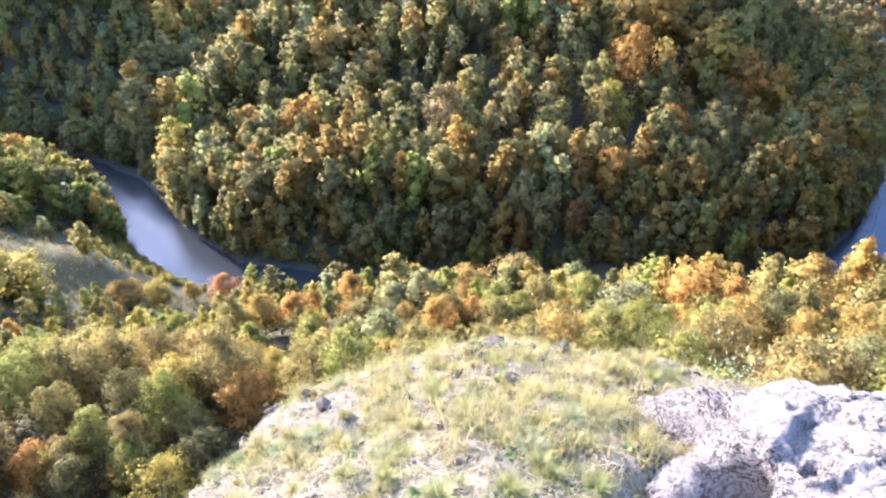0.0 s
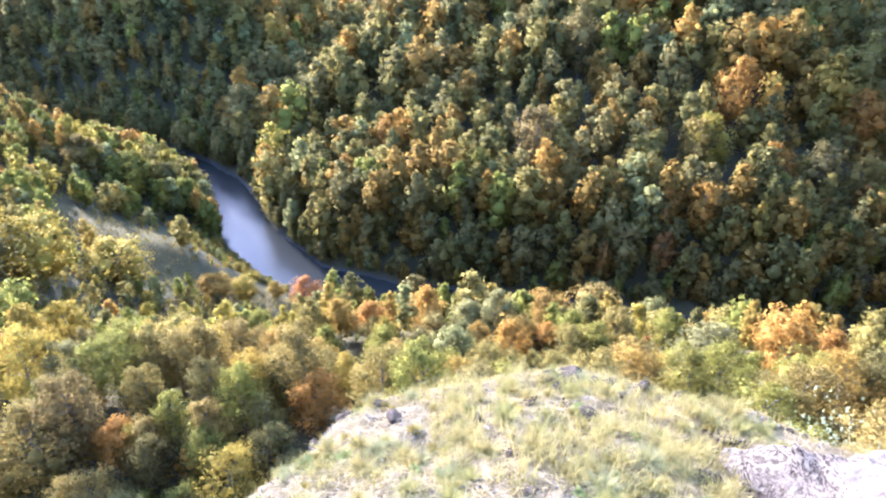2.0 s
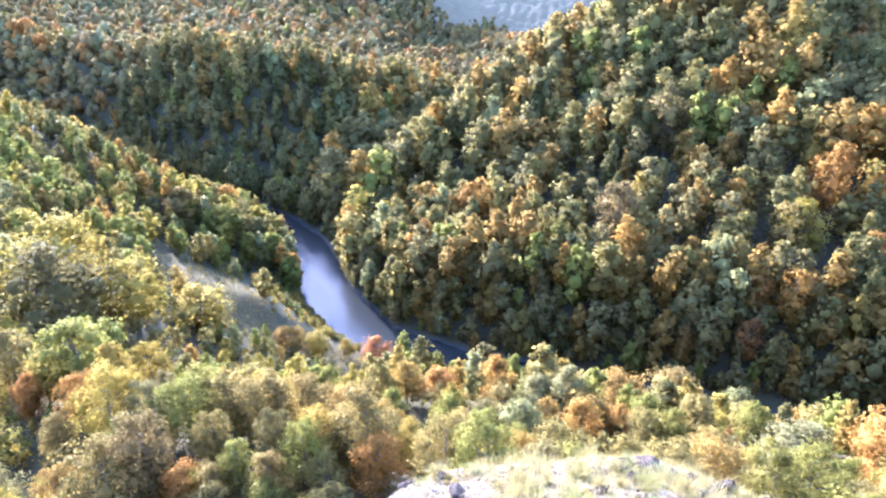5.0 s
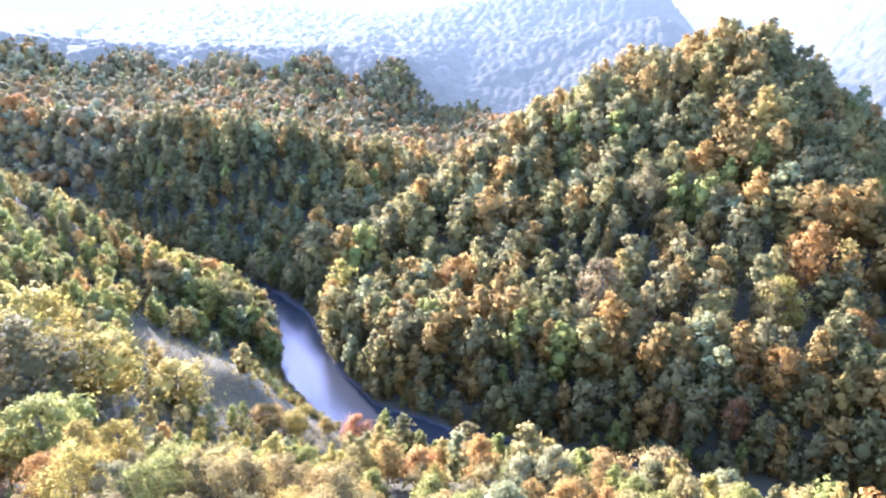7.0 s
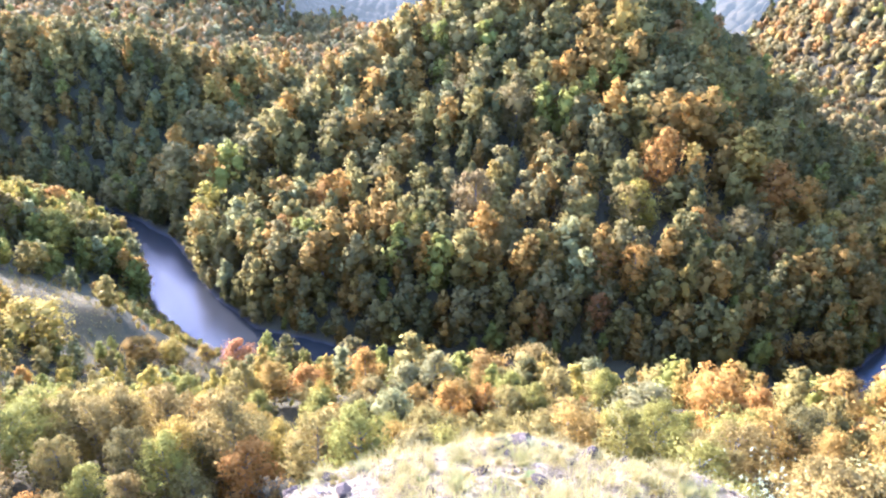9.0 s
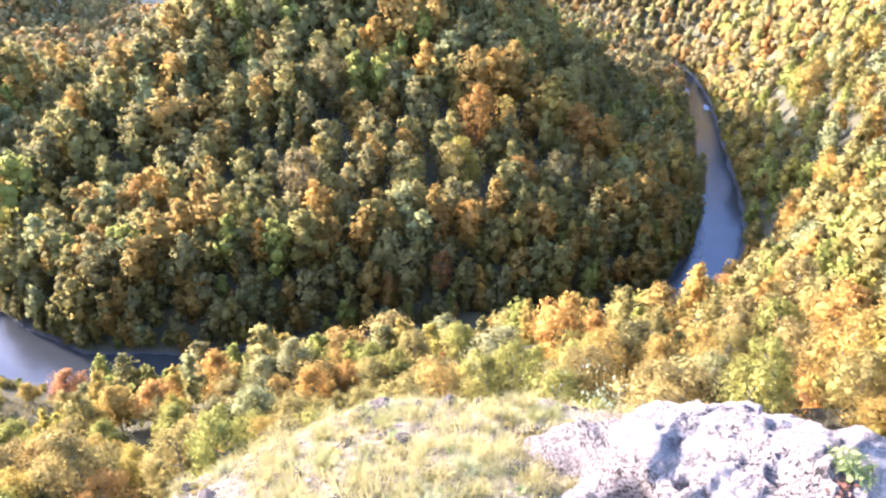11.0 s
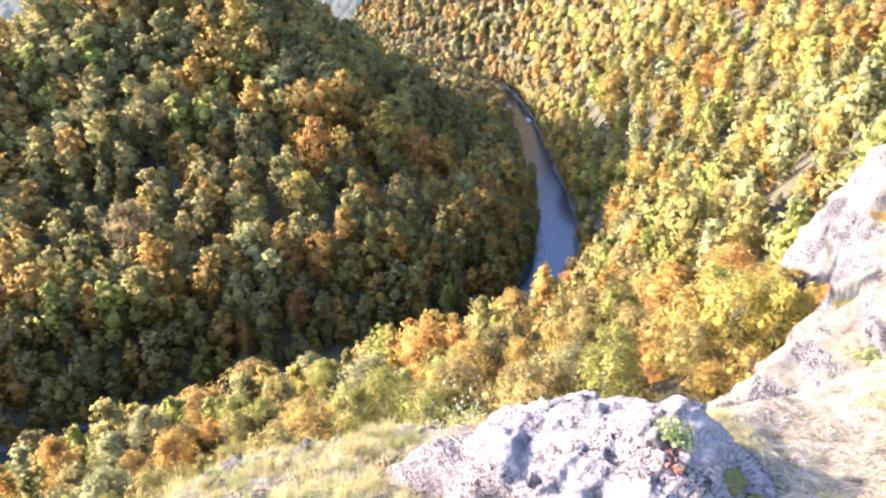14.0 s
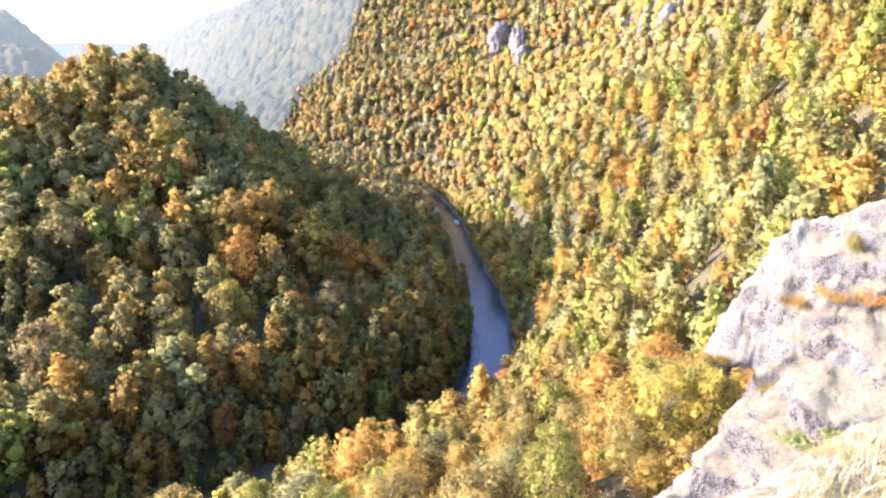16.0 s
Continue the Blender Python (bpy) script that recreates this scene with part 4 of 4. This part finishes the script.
def stones():
    """Loose and half-buried stones on the turf, some dark, some bleached."""
    rng = random.Random(5)
    shapes = []
    for k in range(7):
        bm = angular_stone(20 + k)
        ob = bmesh_object("stone", bm, ROCK_SMALL if k > 4 else PEBBLE)
        ob.data.polygons.foreach_set("use_smooth", np.zeros(len(ob.data.polygons), bool))
        shapes.append(ob)
    spots = [(0.26, 2.59, 0.12), (0.15, 2.54, 0.08), (0.41, 2.5, 0.065), (0.35, 2.56, 0.045), (0.64, 2.56, 0.075), (0.51, 2.45, 0.045), (0.8, 2.5, 0.046), (0.06, 2.27, 0.056), (-0.16, 2.07, 0.054),
             (0.75, 2.08, 0.03), (-0.55, 2.06, 0.06), (-0.66, 2.2, 0.05), (-0.82, 2.15, 0.055), (-0.9, 1.91, 0.06), (0.77, 1.83, 0.07), (0.08, 1.61, 0.048), (0.34, 2.19, 0.06), (0.95, 2.12, 0.075),
             (0.88, 2.05, 0.055), (0.61, 2.28, 0.03), (-0.31, 1.86, 0.022), (0.06, 1.41, 0.03), (-0.01, 2.39, 0.032), (0.2, 2.45, 0.06), (0.47, 2.56, 0.05), (-0.95, 2.0, 0.045), (0.3, 2.62, 0.07)]
    while len(spots) < 190:
        a, r = radians(rng.uniform(-38, 32)), rng.uniform(1.45, 2.62)
        spots.append((r * math.sin(a), r * math.cos(a), rng.choice([0.008, 0.01, 0.013, 0.018, 0.026])))
    used = set()
    for k, (x, y, s) in enumerate(spots):
        i = k % 5 if s > 0.02 and k % 14 else k % 7
        m = Matrix.LocRotScale((x, y, ground_at(x, y) + s * 0.15), Euler((rng.uniform(-0.3, 0.3), rng.uniform(-0.3, 0.3), rng.uniform(0, 6))), (s * 0.9, s * 0.9, s * rng.uniform(0.45, 0.75)))
        if i in used:
            ob = copy_thing(shapes[i], m)
        else:
            ob = shapes[i]
            used.add(i)
        ob.matrix_basis = m
        tagged(ob, "dark lichened limestone stone lying in the turf" if i < 5 else "pale limestone stone half buried in the turf", "stone", "stones on the cliff top")


ROCK_SMALL = rock_material("bleached_limestone", 9.0, 0.012)
stones()


def blades(seed, count, box, tall, wide, spread, per):
    """Tufts of bent grass blades on the cliff top. box: azimuth and distance limits."""
    rng = np.random.RandomState(seed)
    a, r = np.radians(rng.uniform(box[0], box[1], count)), rng.uniform(box[2], box[3], count)
    x, y = r * np.sin(a), r * np.cos(a)
    thick = wave(x, y, 0.5, seed + 60) + 0.5 * wave(x, y, 0.17, seed + 61)
    keep = on_shelf(x, y) & (thick > -0.05)
    x, y, size = x[keep], y[keep], rng.uniform(0.5, 1.3, keep.sum())
    size = size * np.clip(0.75 + 0.8 * thick[keep], 0.5, 1.7)
    n = len(x) * per
    bx = np.repeat(x, per) + rng.normal(0, spread, n)
    by = np.repeat(y, per) + rng.normal(0, spread, n)
    bz = ground_height(bx, by) - 0.004
    s = np.repeat(size, per) * rng.uniform(0.6, 1.2, n)
    lean, way = rng.uniform(0.15, 1.0, n), rng.uniform(0, 2 * math.pi, n)
    dx, dy = np.cos(way), np.sin(way)
    h = tall * s
    w = wide * rng.uniform(0.6, 1.3, n)
    base = np.stack([bx, by, bz], 1)
    side = np.stack([-dy, dx, np.zeros(n)], 1) * w[:, None]
    mid = base + np.stack([dx * h * lean * 0.3, dy * h * lean * 0.3, h * 0.6], 1)
    tip = base + np.stack([dx * h * lean, dy * h * lean, h * (1 - 0.35 * lean)], 1)
    v = np.stack([base - side, base + side, mid + side * 0.7, mid - side * 0.7, tip], 1).reshape(-1, 3)
    k = np.arange(n)[:, None] * 5
    t = np.concatenate([k + [[0, 1, 2]], k + [[0, 2, 3]], k + [[3, 2, 4]]])
    return v, t


def gravel_litter():
    """Chips of stone and dead stalks strewn over the turf."""
    rng = np.random.RandomState(91)
    n = 6000
    a, r = np.radians(rng.uniform(-44, 84, n)), rng.uniform(1.3, 3.2, n)
    x, y = r * np.sin(a), r * np.cos(a)
    keep = on_shelf(x, y) & (wave(x, y, 0.5, 131) < 0.25)
    x, y = x[keep], y[keep]
    z = ground_height(x, y)
    v0 = np.array([(1, 0, 0), (0, 1, 0), (-1, 0, 0), (0, -1, 0), (0, 0, 0.7), (0, 0, -0.5)])
    f0 = np.array([(0, 1, 4), (1, 2, 4), (2, 3, 4), (3, 0, 4), (1, 0, 5), (2, 1, 5), (3, 2, 5), (0, 3, 5)])
    s = rng.uniform(0.003, 0.012, (len(x), 1, 1)) * rng.uniform(0.6, 1.4, (len(x), 6, 3))
    v = v0[None] * s + np.stack([x, y, z + 0.002], 1)[:, None]
    f = f0[None] + (np.arange(len(x)) * 6)[:, None, None]
    ob = mesh_object("stone_chips", v.reshape(-1, 3), f.reshape(-1, 3), [CHIPS], None, np.zeros(len(x) * 8, bool))
    tagged(ob, "pale limestone chips strewn over the turf", "gravel", kind="stuff")


CHIPS = rock_material("stone_chip", 9.0, 0.012, 0.55)
gravel_litter()
STRAW = grass_material("straw_grass", (0.42, 0.33, 0.11), (0.28, 0.23, 0.075))
GREEN_GRASS = grass_material("green_grass", (0.2, 0.2, 0.05), (0.3, 0.27, 0.08))


def turf_grass():
    v, t = blades(71, 1700, (-48, 60, 1.15, 2.75), 0.075, 0.0018, 0.02, 16)
    tagged(mesh_object("dry_grass", v, t, [STRAW], None, np.zeros(len(t), bool)), "dry straw-coloured grass on the cliff top", "grass", kind="stuff")
    v, t = blades(73, 500, (-48, 60, 1.15, 2.75), 0.055, 0.0022, 0.024, 14)
    tagged(mesh_object("green_grass", v, t, [GREEN_GRASS], None, np.zeros(len(t), bool)), "short green grass in tufts on the cliff top", "grass", kind="stuff")


turf_grass()


def verge_grass():
    v, t = blades(75, 7000, (44, 88, 1.7, 4.2), 0.04, 0.0014, 0.022, 10)
    tagged(mesh_object("dry_grass", v, t, [STRAW], None, np.zeros(len(t), bool)), "dry straw-coloured grass beside the boulder", "grass", kind="stuff")


verge_grass()


def dead_stalks():
    """Bleached stalks and blades lying criss-cross on the turf."""
    rng = np.random.RandomState(93)
    n = 20000
    a, r = np.radians(rng.uniform(-46, 86, n)), rng.uniform(1.1, 3.2, n)
    x, y = r * np.sin(a), r * np.cos(a)
    keep = on_shelf(x, y)
    x, y = x[keep], y[keep]
    n = len(x)
    way, long, wide = rng.uniform(0, math.pi, n), rng.uniform(0.02, 0.09, n), rng.uniform(0.0008, 0.0019, n)
    dx, dy = np.cos(way) * long / 2, np.sin(way) * long / 2
    ends = []
    for s in (-1, 1):
        ex, ey = x + s * dx, y + s * dy
        ends.append(np.stack([ex, ey, ground_height(ex, ey) + rng.uniform(0.003, 0.02, n)], 1))
    side = np.stack([-np.sin(way) * wide, np.cos(way) * wide, np.zeros(n)], 1)
    v = np.stack([ends[0] - side, ends[0] + side, ends[1] + side, ends[1] - side], 1).reshape(-1, 3)
    q = np.arange(n)[:, None] * 4 + np.array([[0, 1, 2, 3]])
    ob = mesh_object("dead_stalks", v, q, [BLEACHED], None, np.zeros(n, bool))
    tagged(ob, "bleached dead grass stalks lying on the turf", "dead grass", kind="stuff")


BLEACHED = grass_material("bleached_grass", (0.46, 0.36, 0.2), (0.12, 0.09, 0.04))
dead_stalks()


def rosette(x, y, size, mat, seed, label):
    """A low leafy plant: a rosette of arched leaves."""
    rng = np.random.RandomState(seed)
    root = new("plant")
    root.empty_display_size = 0.03
    n = 34
    way, lift = rng.uniform(0, 2 * math.pi, n), rng.uniform(0.3, 1.1, n)
    long = size * rng.uniform(0.6, 1.1, n)
    d = np.stack([np.cos(way) * np.cos(lift), np.sin(way) * np.cos(lift), np.sin(lift)], 1) * long[:, None]
    side = np.stack([-np.sin(way), np.cos(way), np.zeros(n)], 1) * size * 0.13
    drop = np.array([0, 0, 1]) * size * 0.25
    o = np.zeros((n, 3))
    v = np.stack([o, d * 0.5 - side, d * 0.5 + side, d - drop], 1).reshape(-1, 3)
    k = np.arange(n)[:, None] * 4
    mesh_object("leaves", v, np.concatenate([k + [[0, 1, 2]], k + [[1, 3, 2]]]), [mat], None, np.zeros(2 * n, bool), root)
    root.matrix_basis = pose(x, y, ground_at(x, y))
    return tagged(root, label, "plant", "plants in the turf")


def shrub(x, y, z, height, breadth, mat, seed, leaf, count, label, name="shrub"):
    """A shrub: a few stems from the base and many small leaves in loose sprays."""
    root = new(name)
    root.empty_display_size = 0.1
    rng = np.random.RandomState(seed)
    stems, leaves_v, leaves_t, sv, st, count_v = [], [], [], [], [], 0
    ends = []
    for k in range(9):
        a, out = k * 2.4 + rng.uniform(-0.4, 0.4), rng.uniform(0.25, 1) * breadth / 2
        end = np.array([out * math.cos(a), out * math.sin(a), height * rng.uniform(0.6, 0.95)])
        mid = end * [0.4, 0.4, 0.55]
        v, t = tube(rng, [np.array([0, 0, -0.1]), mid, end], [height * 0.014, height * 0.009, height * 0.003], 5)
        sv.append(v), st.append(t + count_v)
        count_v += len(v)
        ends += [(mid, end)]
    mesh_object("stems", np.vstack(sv), np.vstack(st), [BARK], None, None, root)
    which = rng.randint(9, size=count)
    s = rng.uniform(0.25, 1.08, count) ** 0.7
    p0, p1 = np.array([e[0] for e in ends])[which], np.array([e[1] for e in ends])[which]
    base = p0 + (p1 - p0) * s[:, None] + rng.normal(0, 1, (count, 3)) * [breadth * 0.1, breadth * 0.1, height * 0.09]
    nrm = rng.normal(size=(count, 3)) + [0, 0, 0.7]
    nrm /= np.linalg.norm(nrm, axis=1)[:, None]
    u = np.cross(nrm, rng.normal(size=(count, 3)))
    u /= np.linalg.norm(u, axis=1)[:, None]
    w = np.cross(nrm, u)
    sc = leaf * rng.uniform(0.6, 1.3, (count, 1))
    q = np.stack([base - u * sc, base - w * sc * 0.45, base + u * sc - nrm * sc * 0.3, base + w * sc * 0.45], 1).reshape(-1, 3)
    k = np.arange(count)[:, None] * 4
    t = np.concatenate([k + [[0, 1, 2]], k + [[0, 2, 3]]])
    mesh_object("foliage", q, t, [mat], None, np.zeros(len(t), bool), root)
    root.matrix_basis = pose(x, y, z)
    return tagged(root, label, "shrub")


PALE = leaf_material("leaves_pale", (0.37, 0.38, 0.21), (0.29, 0.31, 0.13), 0.4)
FRESH = leaf_material("leaves_fresh", (0.23, 0.25, 0.075), (0.2, 0.2, 0.06), 0.4)
RUST = leaf_material("leaves_rust", (0.4, 0.17, 0.1), (0.32, 0.16, 0.08), 0.4)
MOSS = leaf_material("moss", (0.07, 0.06, 0.015), (0.12, 0.1, 0.025), 0.1)


# ---- plants on and behind the boulder, and on the spurs ----
shrub(2.42, 2.8, ground_at(2.42, 2.8), 96.9 - ground_at(2.42, 2.8), 1.3, PALE, 3, 0.016, 5200, "pale grey-green leafy shrub growing below the cliff edge")
shrub(1.72, 1.16, 98.24, 0.17, 0.16, FRESH, 5, 0.014, 260, "small fresh green plant rooted in a crack of the boulder", "plant")
shrub(1.66, 1.12, 98.22, 0.09, 0.13, RUST, 6, 0.016, 120, "small rust-red plant rooted in a crack of the boulder", "plant")
for k, (x, y, h, w, mat, label) in enumerate([
        (23.7, 9.4, 1.0, 1.8, FRESH, "low green shrub on the limestone spur"), (23.8, 8.3, 0.8, 1.3, FRESH, "low green shrub on the limestone spur"),
        (43.4, 17.6, 1.5, 2.2, LEAVES["orange"], "low orange shrub on a ledge of the limestone spur"), (44.0, 15.6, 1.5, 2.0, LEAVES["orange"], "low orange shrub on a ledge of the limestone spur"),
        (45.0, 17.6, 1.6, 1.6, LEAVES["olive"], "olive shrub in a cleft of the limestone spur"), (24.6, 11.5, 0.5, 0.9, LEAVES["olive"], "small olive shrub on the limestone spur"),
        (42.6, 19.5, 1.2, 2.2, LEAVES["russet"], "low russet shrub on a ledge of the limestone spur")]):
    shrub(x, y, ground_at(x, y), h, w, mat, 30 + k, 0.09, 700, label)


def moss_patches():
    """Cushions of dark moss on the shaded end of the boulder."""
    for k, (x, y, z, s) in enumerate([(1.88, 1.0, 98.18, 0.07), (2.03, 1.02, 98.1, 0.08), (1.93, 1.14, 98.24, 0.05), (1.97, 0.95, 98.08, 0.08), (2.08, 0.95, 98.0, 0.09), (2.1, 1.08, 98.04, 0.07)]):
        bm = lump(bmesh.new(), 50 + k, (0, 0, 0), (1, 0.8, 0.55), 0, 5, 0.6, (), 1.3)
        ob = bmesh_object("moss", bm, MOSS)
        ob.matrix_basis = Matrix.LocRotScale((x, y, z), Euler((0.3, 0.2, k)), (s, s, s))
        tagged(ob, "dark olive moss cushion on the limestone boulder", "moss", "moss on the boulder")


moss_patches()


# ---- crags high on the far slope, gravel bars in the river ----
def crags():
    for k, (x, y, w, h, turn) in enumerate([(387, 469, 13, 17, 20), (384, 440, 12, 20, 50), (376, 424, 9, 13, 10), (336, 251, 9, 14, 0), (352, 280, 8, 9, 30), (366, 310, 7, 9, 60)]):
        bm = lump(bmesh.new(), 70 + k, (0, 0, 0), (w, w * 0.7, h), turn, 5, 0.5, (), 0.09)
        ob = bmesh_object("crag", bm, CLIFF_ROCK)
        ob.matrix_basis = pose(x, y, ground_at(x, y) - 2)
        tagged(ob, "white limestone crag standing out of the woods", "crag", "crags on the far slope")


def gravel_bars():
    for k, (x, y, w, d, turn) in enumerate([(131, 168, 8, 1.6, 55), (124, 158, 6, 1.3, 48), (228, 336, 10, 2.2, 62), (222, 305, 6, 1.6, 60), (241, 368, 9, 2.4, 70)]):
        bm = lump(bmesh.new(), 90 + k, (0, 0, 0), (w, d, 0.5), turn, 4, 0.5, (), 0.4)
        ob = bmesh_object("gravel_bar", bm, GRAVEL)
        ob.matrix_basis = pose(x, y, -0.12)
        tagged(ob, "grey gravel bar in the shallow river", "gravel bar", "gravel bars in the river")


CLIFF_ROCK = rock_material("crag_limestone", 0.25, 2.5, 0.6, 0.78)
crags()
gravel_bars()


# ---- scrub on the dry meadow ----
def meadow_scrub():
    rng = np.random.RandomState(81)
    x, y = rng.uniform(-118, -35, 4600), rng.uniform(92, 130, 4600)
    keep = in_meadow(x, y)
    x, y = x[keep], y[keep]
    big = rng.uniform(size=len(x)) < 0.08
    h = np.where(big, rng.uniform(0.8, 1.7, len(x)), rng.uniform(0.25, 0.6, len(x)))
    cols = rng.choice([3, 9, 2, 7, 4], size=len(x), p=[0.35, 0.3, 0.2, 0.1, 0.05])
    ob = forest("scrub", "low dry scrub and tussocks on the open meadow", 82, x, y, cols, h, TUFTS)
    tagged(ob, category="scrub")


meadow_scrub()


# ---- leafy plants and tussocks in the turf ----
def turf_plants():
    rng = random.Random(12)
    made = 0
    while made < 60:
        a, r = radians(rng.uniform(-36, 28)), rng.uniform(1.4, 2.62)
        x, y = r * math.sin(a), r * math.cos(a)
        green = rng.random() < 0.55
        rosette(x, y, rng.uniform(0.03, 0.07), FRESH if green else LEAVES["olive"], made, "low fresh green leafy plant in the turf" if green else "low yellowing leafy plant in the turf")
        made += 1


turf_plants()


# ---- tussocks of dry grass on the mound ----
def tussock_mesh(seed, mat):
    """A tuft of thin arching blades."""
    rng = np.random.RandomState(seed)
    n = 210
    way, lean = rng.uniform(0, 2 * math.pi, n), rng.uniform(0.05, 1.1, n)
    long = rng.uniform(0.5, 1.1, n)
    out = np.stack([np.cos(way), np.sin(way), np.zeros(n)], 1)
    up = np.array([0, 0, 1.0])
    base = out * rng.uniform(0, 0.22, n)[:, None]
    side = np.stack([-np.sin(way), np.cos(way), np.zeros(n)], 1) * rng.uniform(0.008, 0.018, n)[:, None]
    mid = base + (out * np.sin(lean * 0.6)[:, None] + up * np.cos(lean * 0.6)[:, None]) * (long * 0.55)[:, None]
    tip = mid + (out * np.sin(lean * 1.5)[:, None] + up * np.cos(lean * 1.5)[:, None]) * (long * 0.5)[:, None]
    v = np.stack([base - side, base + side, mid + side * 0.8, mid - side * 0.8, tip], 1).reshape(-1, 3)
    k = np.arange(n)[:, None] * 5
    t = np.concatenate([k + [[0, 1, 2]], k + [[0, 2, 3]], k + [[3, 2, 4]]])
    return mesh_object("grass_tussock", v, t, [mat], None, np.zeros(len(t), bool))


def tussocks():
    rng = random.Random(77)
    kinds = [(STRAW, "dry straw-yellow grass tussock on the stony turf"), (OLIVE_GRASS, "olive-yellow grass tussock on the stony turf"), (SAGE_GRASS, "grey-green fine grass tussock on the stony turf")]
    first = {}
    for k in range(150):
        a, r = radians(rng.uniform(-40, 34)), math.sqrt(rng.uniform(1.35 ** 2, 2.62 ** 2))
        x, y = r * math.sin(a), r * math.cos(a)
        if math.hypot(x - 1.44, y - 1.35) < 0.75 or not on_shelf(np.array([x]), np.array([y]))[0]:
            continue
        i = rng.choice([0, 0, 0, 1, 1, 2])
        s = rng.uniform(0.045, 0.1)
        m = Matrix.LocRotScale((x, y, ground_at(x, y) - 0.006), Euler((0, 0, rng.uniform(0, 6))), (s * 1.25, s * 1.25, s * rng.uniform(0.7, 1.0)))
        key = (i, k % 3)
        if key in first:
            ob = copy_thing(first[key], m)
        else:
            ob = first[key] = tussock_mesh(500 + k, kinds[i][0])
        ob.matrix_basis = m
        tagged(ob, kinds[i][1], "grass tussock", "tussocks on the mound")


OLIVE_GRASS = grass_material("olive_grass", (0.34, 0.29, 0.09), (0.26, 0.24, 0.07))
SAGE_GRASS = grass_material("sage_grass", (0.33, 0.3, 0.14), (0.27, 0.26, 0.1))
tussocks()


# ---- dry grass on the saddle and the gentle parts of the spurs ----
def saddle_grass():
    rng = np.random.RandomState(141)
    n = 60000
    a, r = np.radians(rng.uniform(42, 80, n)), rng.uniform(3.2, 34, n) ** 1.0
    x, y = r * np.sin(a), r * np.cos(a)
    z = np.maximum(ground_height(x, y), spur_surface(x, y))
    e = 0.25
    zx = np.maximum(ground_height(x + e, y), spur_surface(x + e, y)) - z
    zy = np.maximum(ground_height(x, y + e), spur_surface(x, y + e)) - z
    flat = 1 / np.sqrt(1 + (zx / e) ** 2 + (zy / e) ** 2)
    keep = (flat + 0.25 * wave(x, y, 1.7, 142) > 0.72) & (z > 80)
    x, y, z, r = x[keep], y[keep], z[keep], r[keep]
    n = len(x)
    way, h, w = rng.uniform(0, 2 * math.pi, n), rng.uniform(0.05, 0.17, n), rng.uniform(0.006, 0.014, n) * (0.5 + r / 30)
    dx, dy = np.cos(way), np.sin(way)
    base = np.stack([x, y, z - 0.02], 1)
    side = np.stack([-dy * w, dx * w, np.zeros(n)], 1)
    tip = base + np.stack([dx * h * 0.8, dy * h * 0.8, h], 1)
    v = np.stack([base - side, base + side, tip], 1).reshape(-1, 3)
    t = np.arange(n)[:, None] * 3 + np.array([[0, 1, 2]])
    ob = mesh_object("dry_grass", v, t, [SPUR_GRASS], None, np.zeros(n, bool))
    tagged(ob, "short dry tan grass on the saddle and the limestone spurs", "grass", kind="stuff")


SPUR_GRASS = grass_material("spur_grass", (0.42, 0.35, 0.2), (0.26, 0.21, 0.1))
saddle_grass()
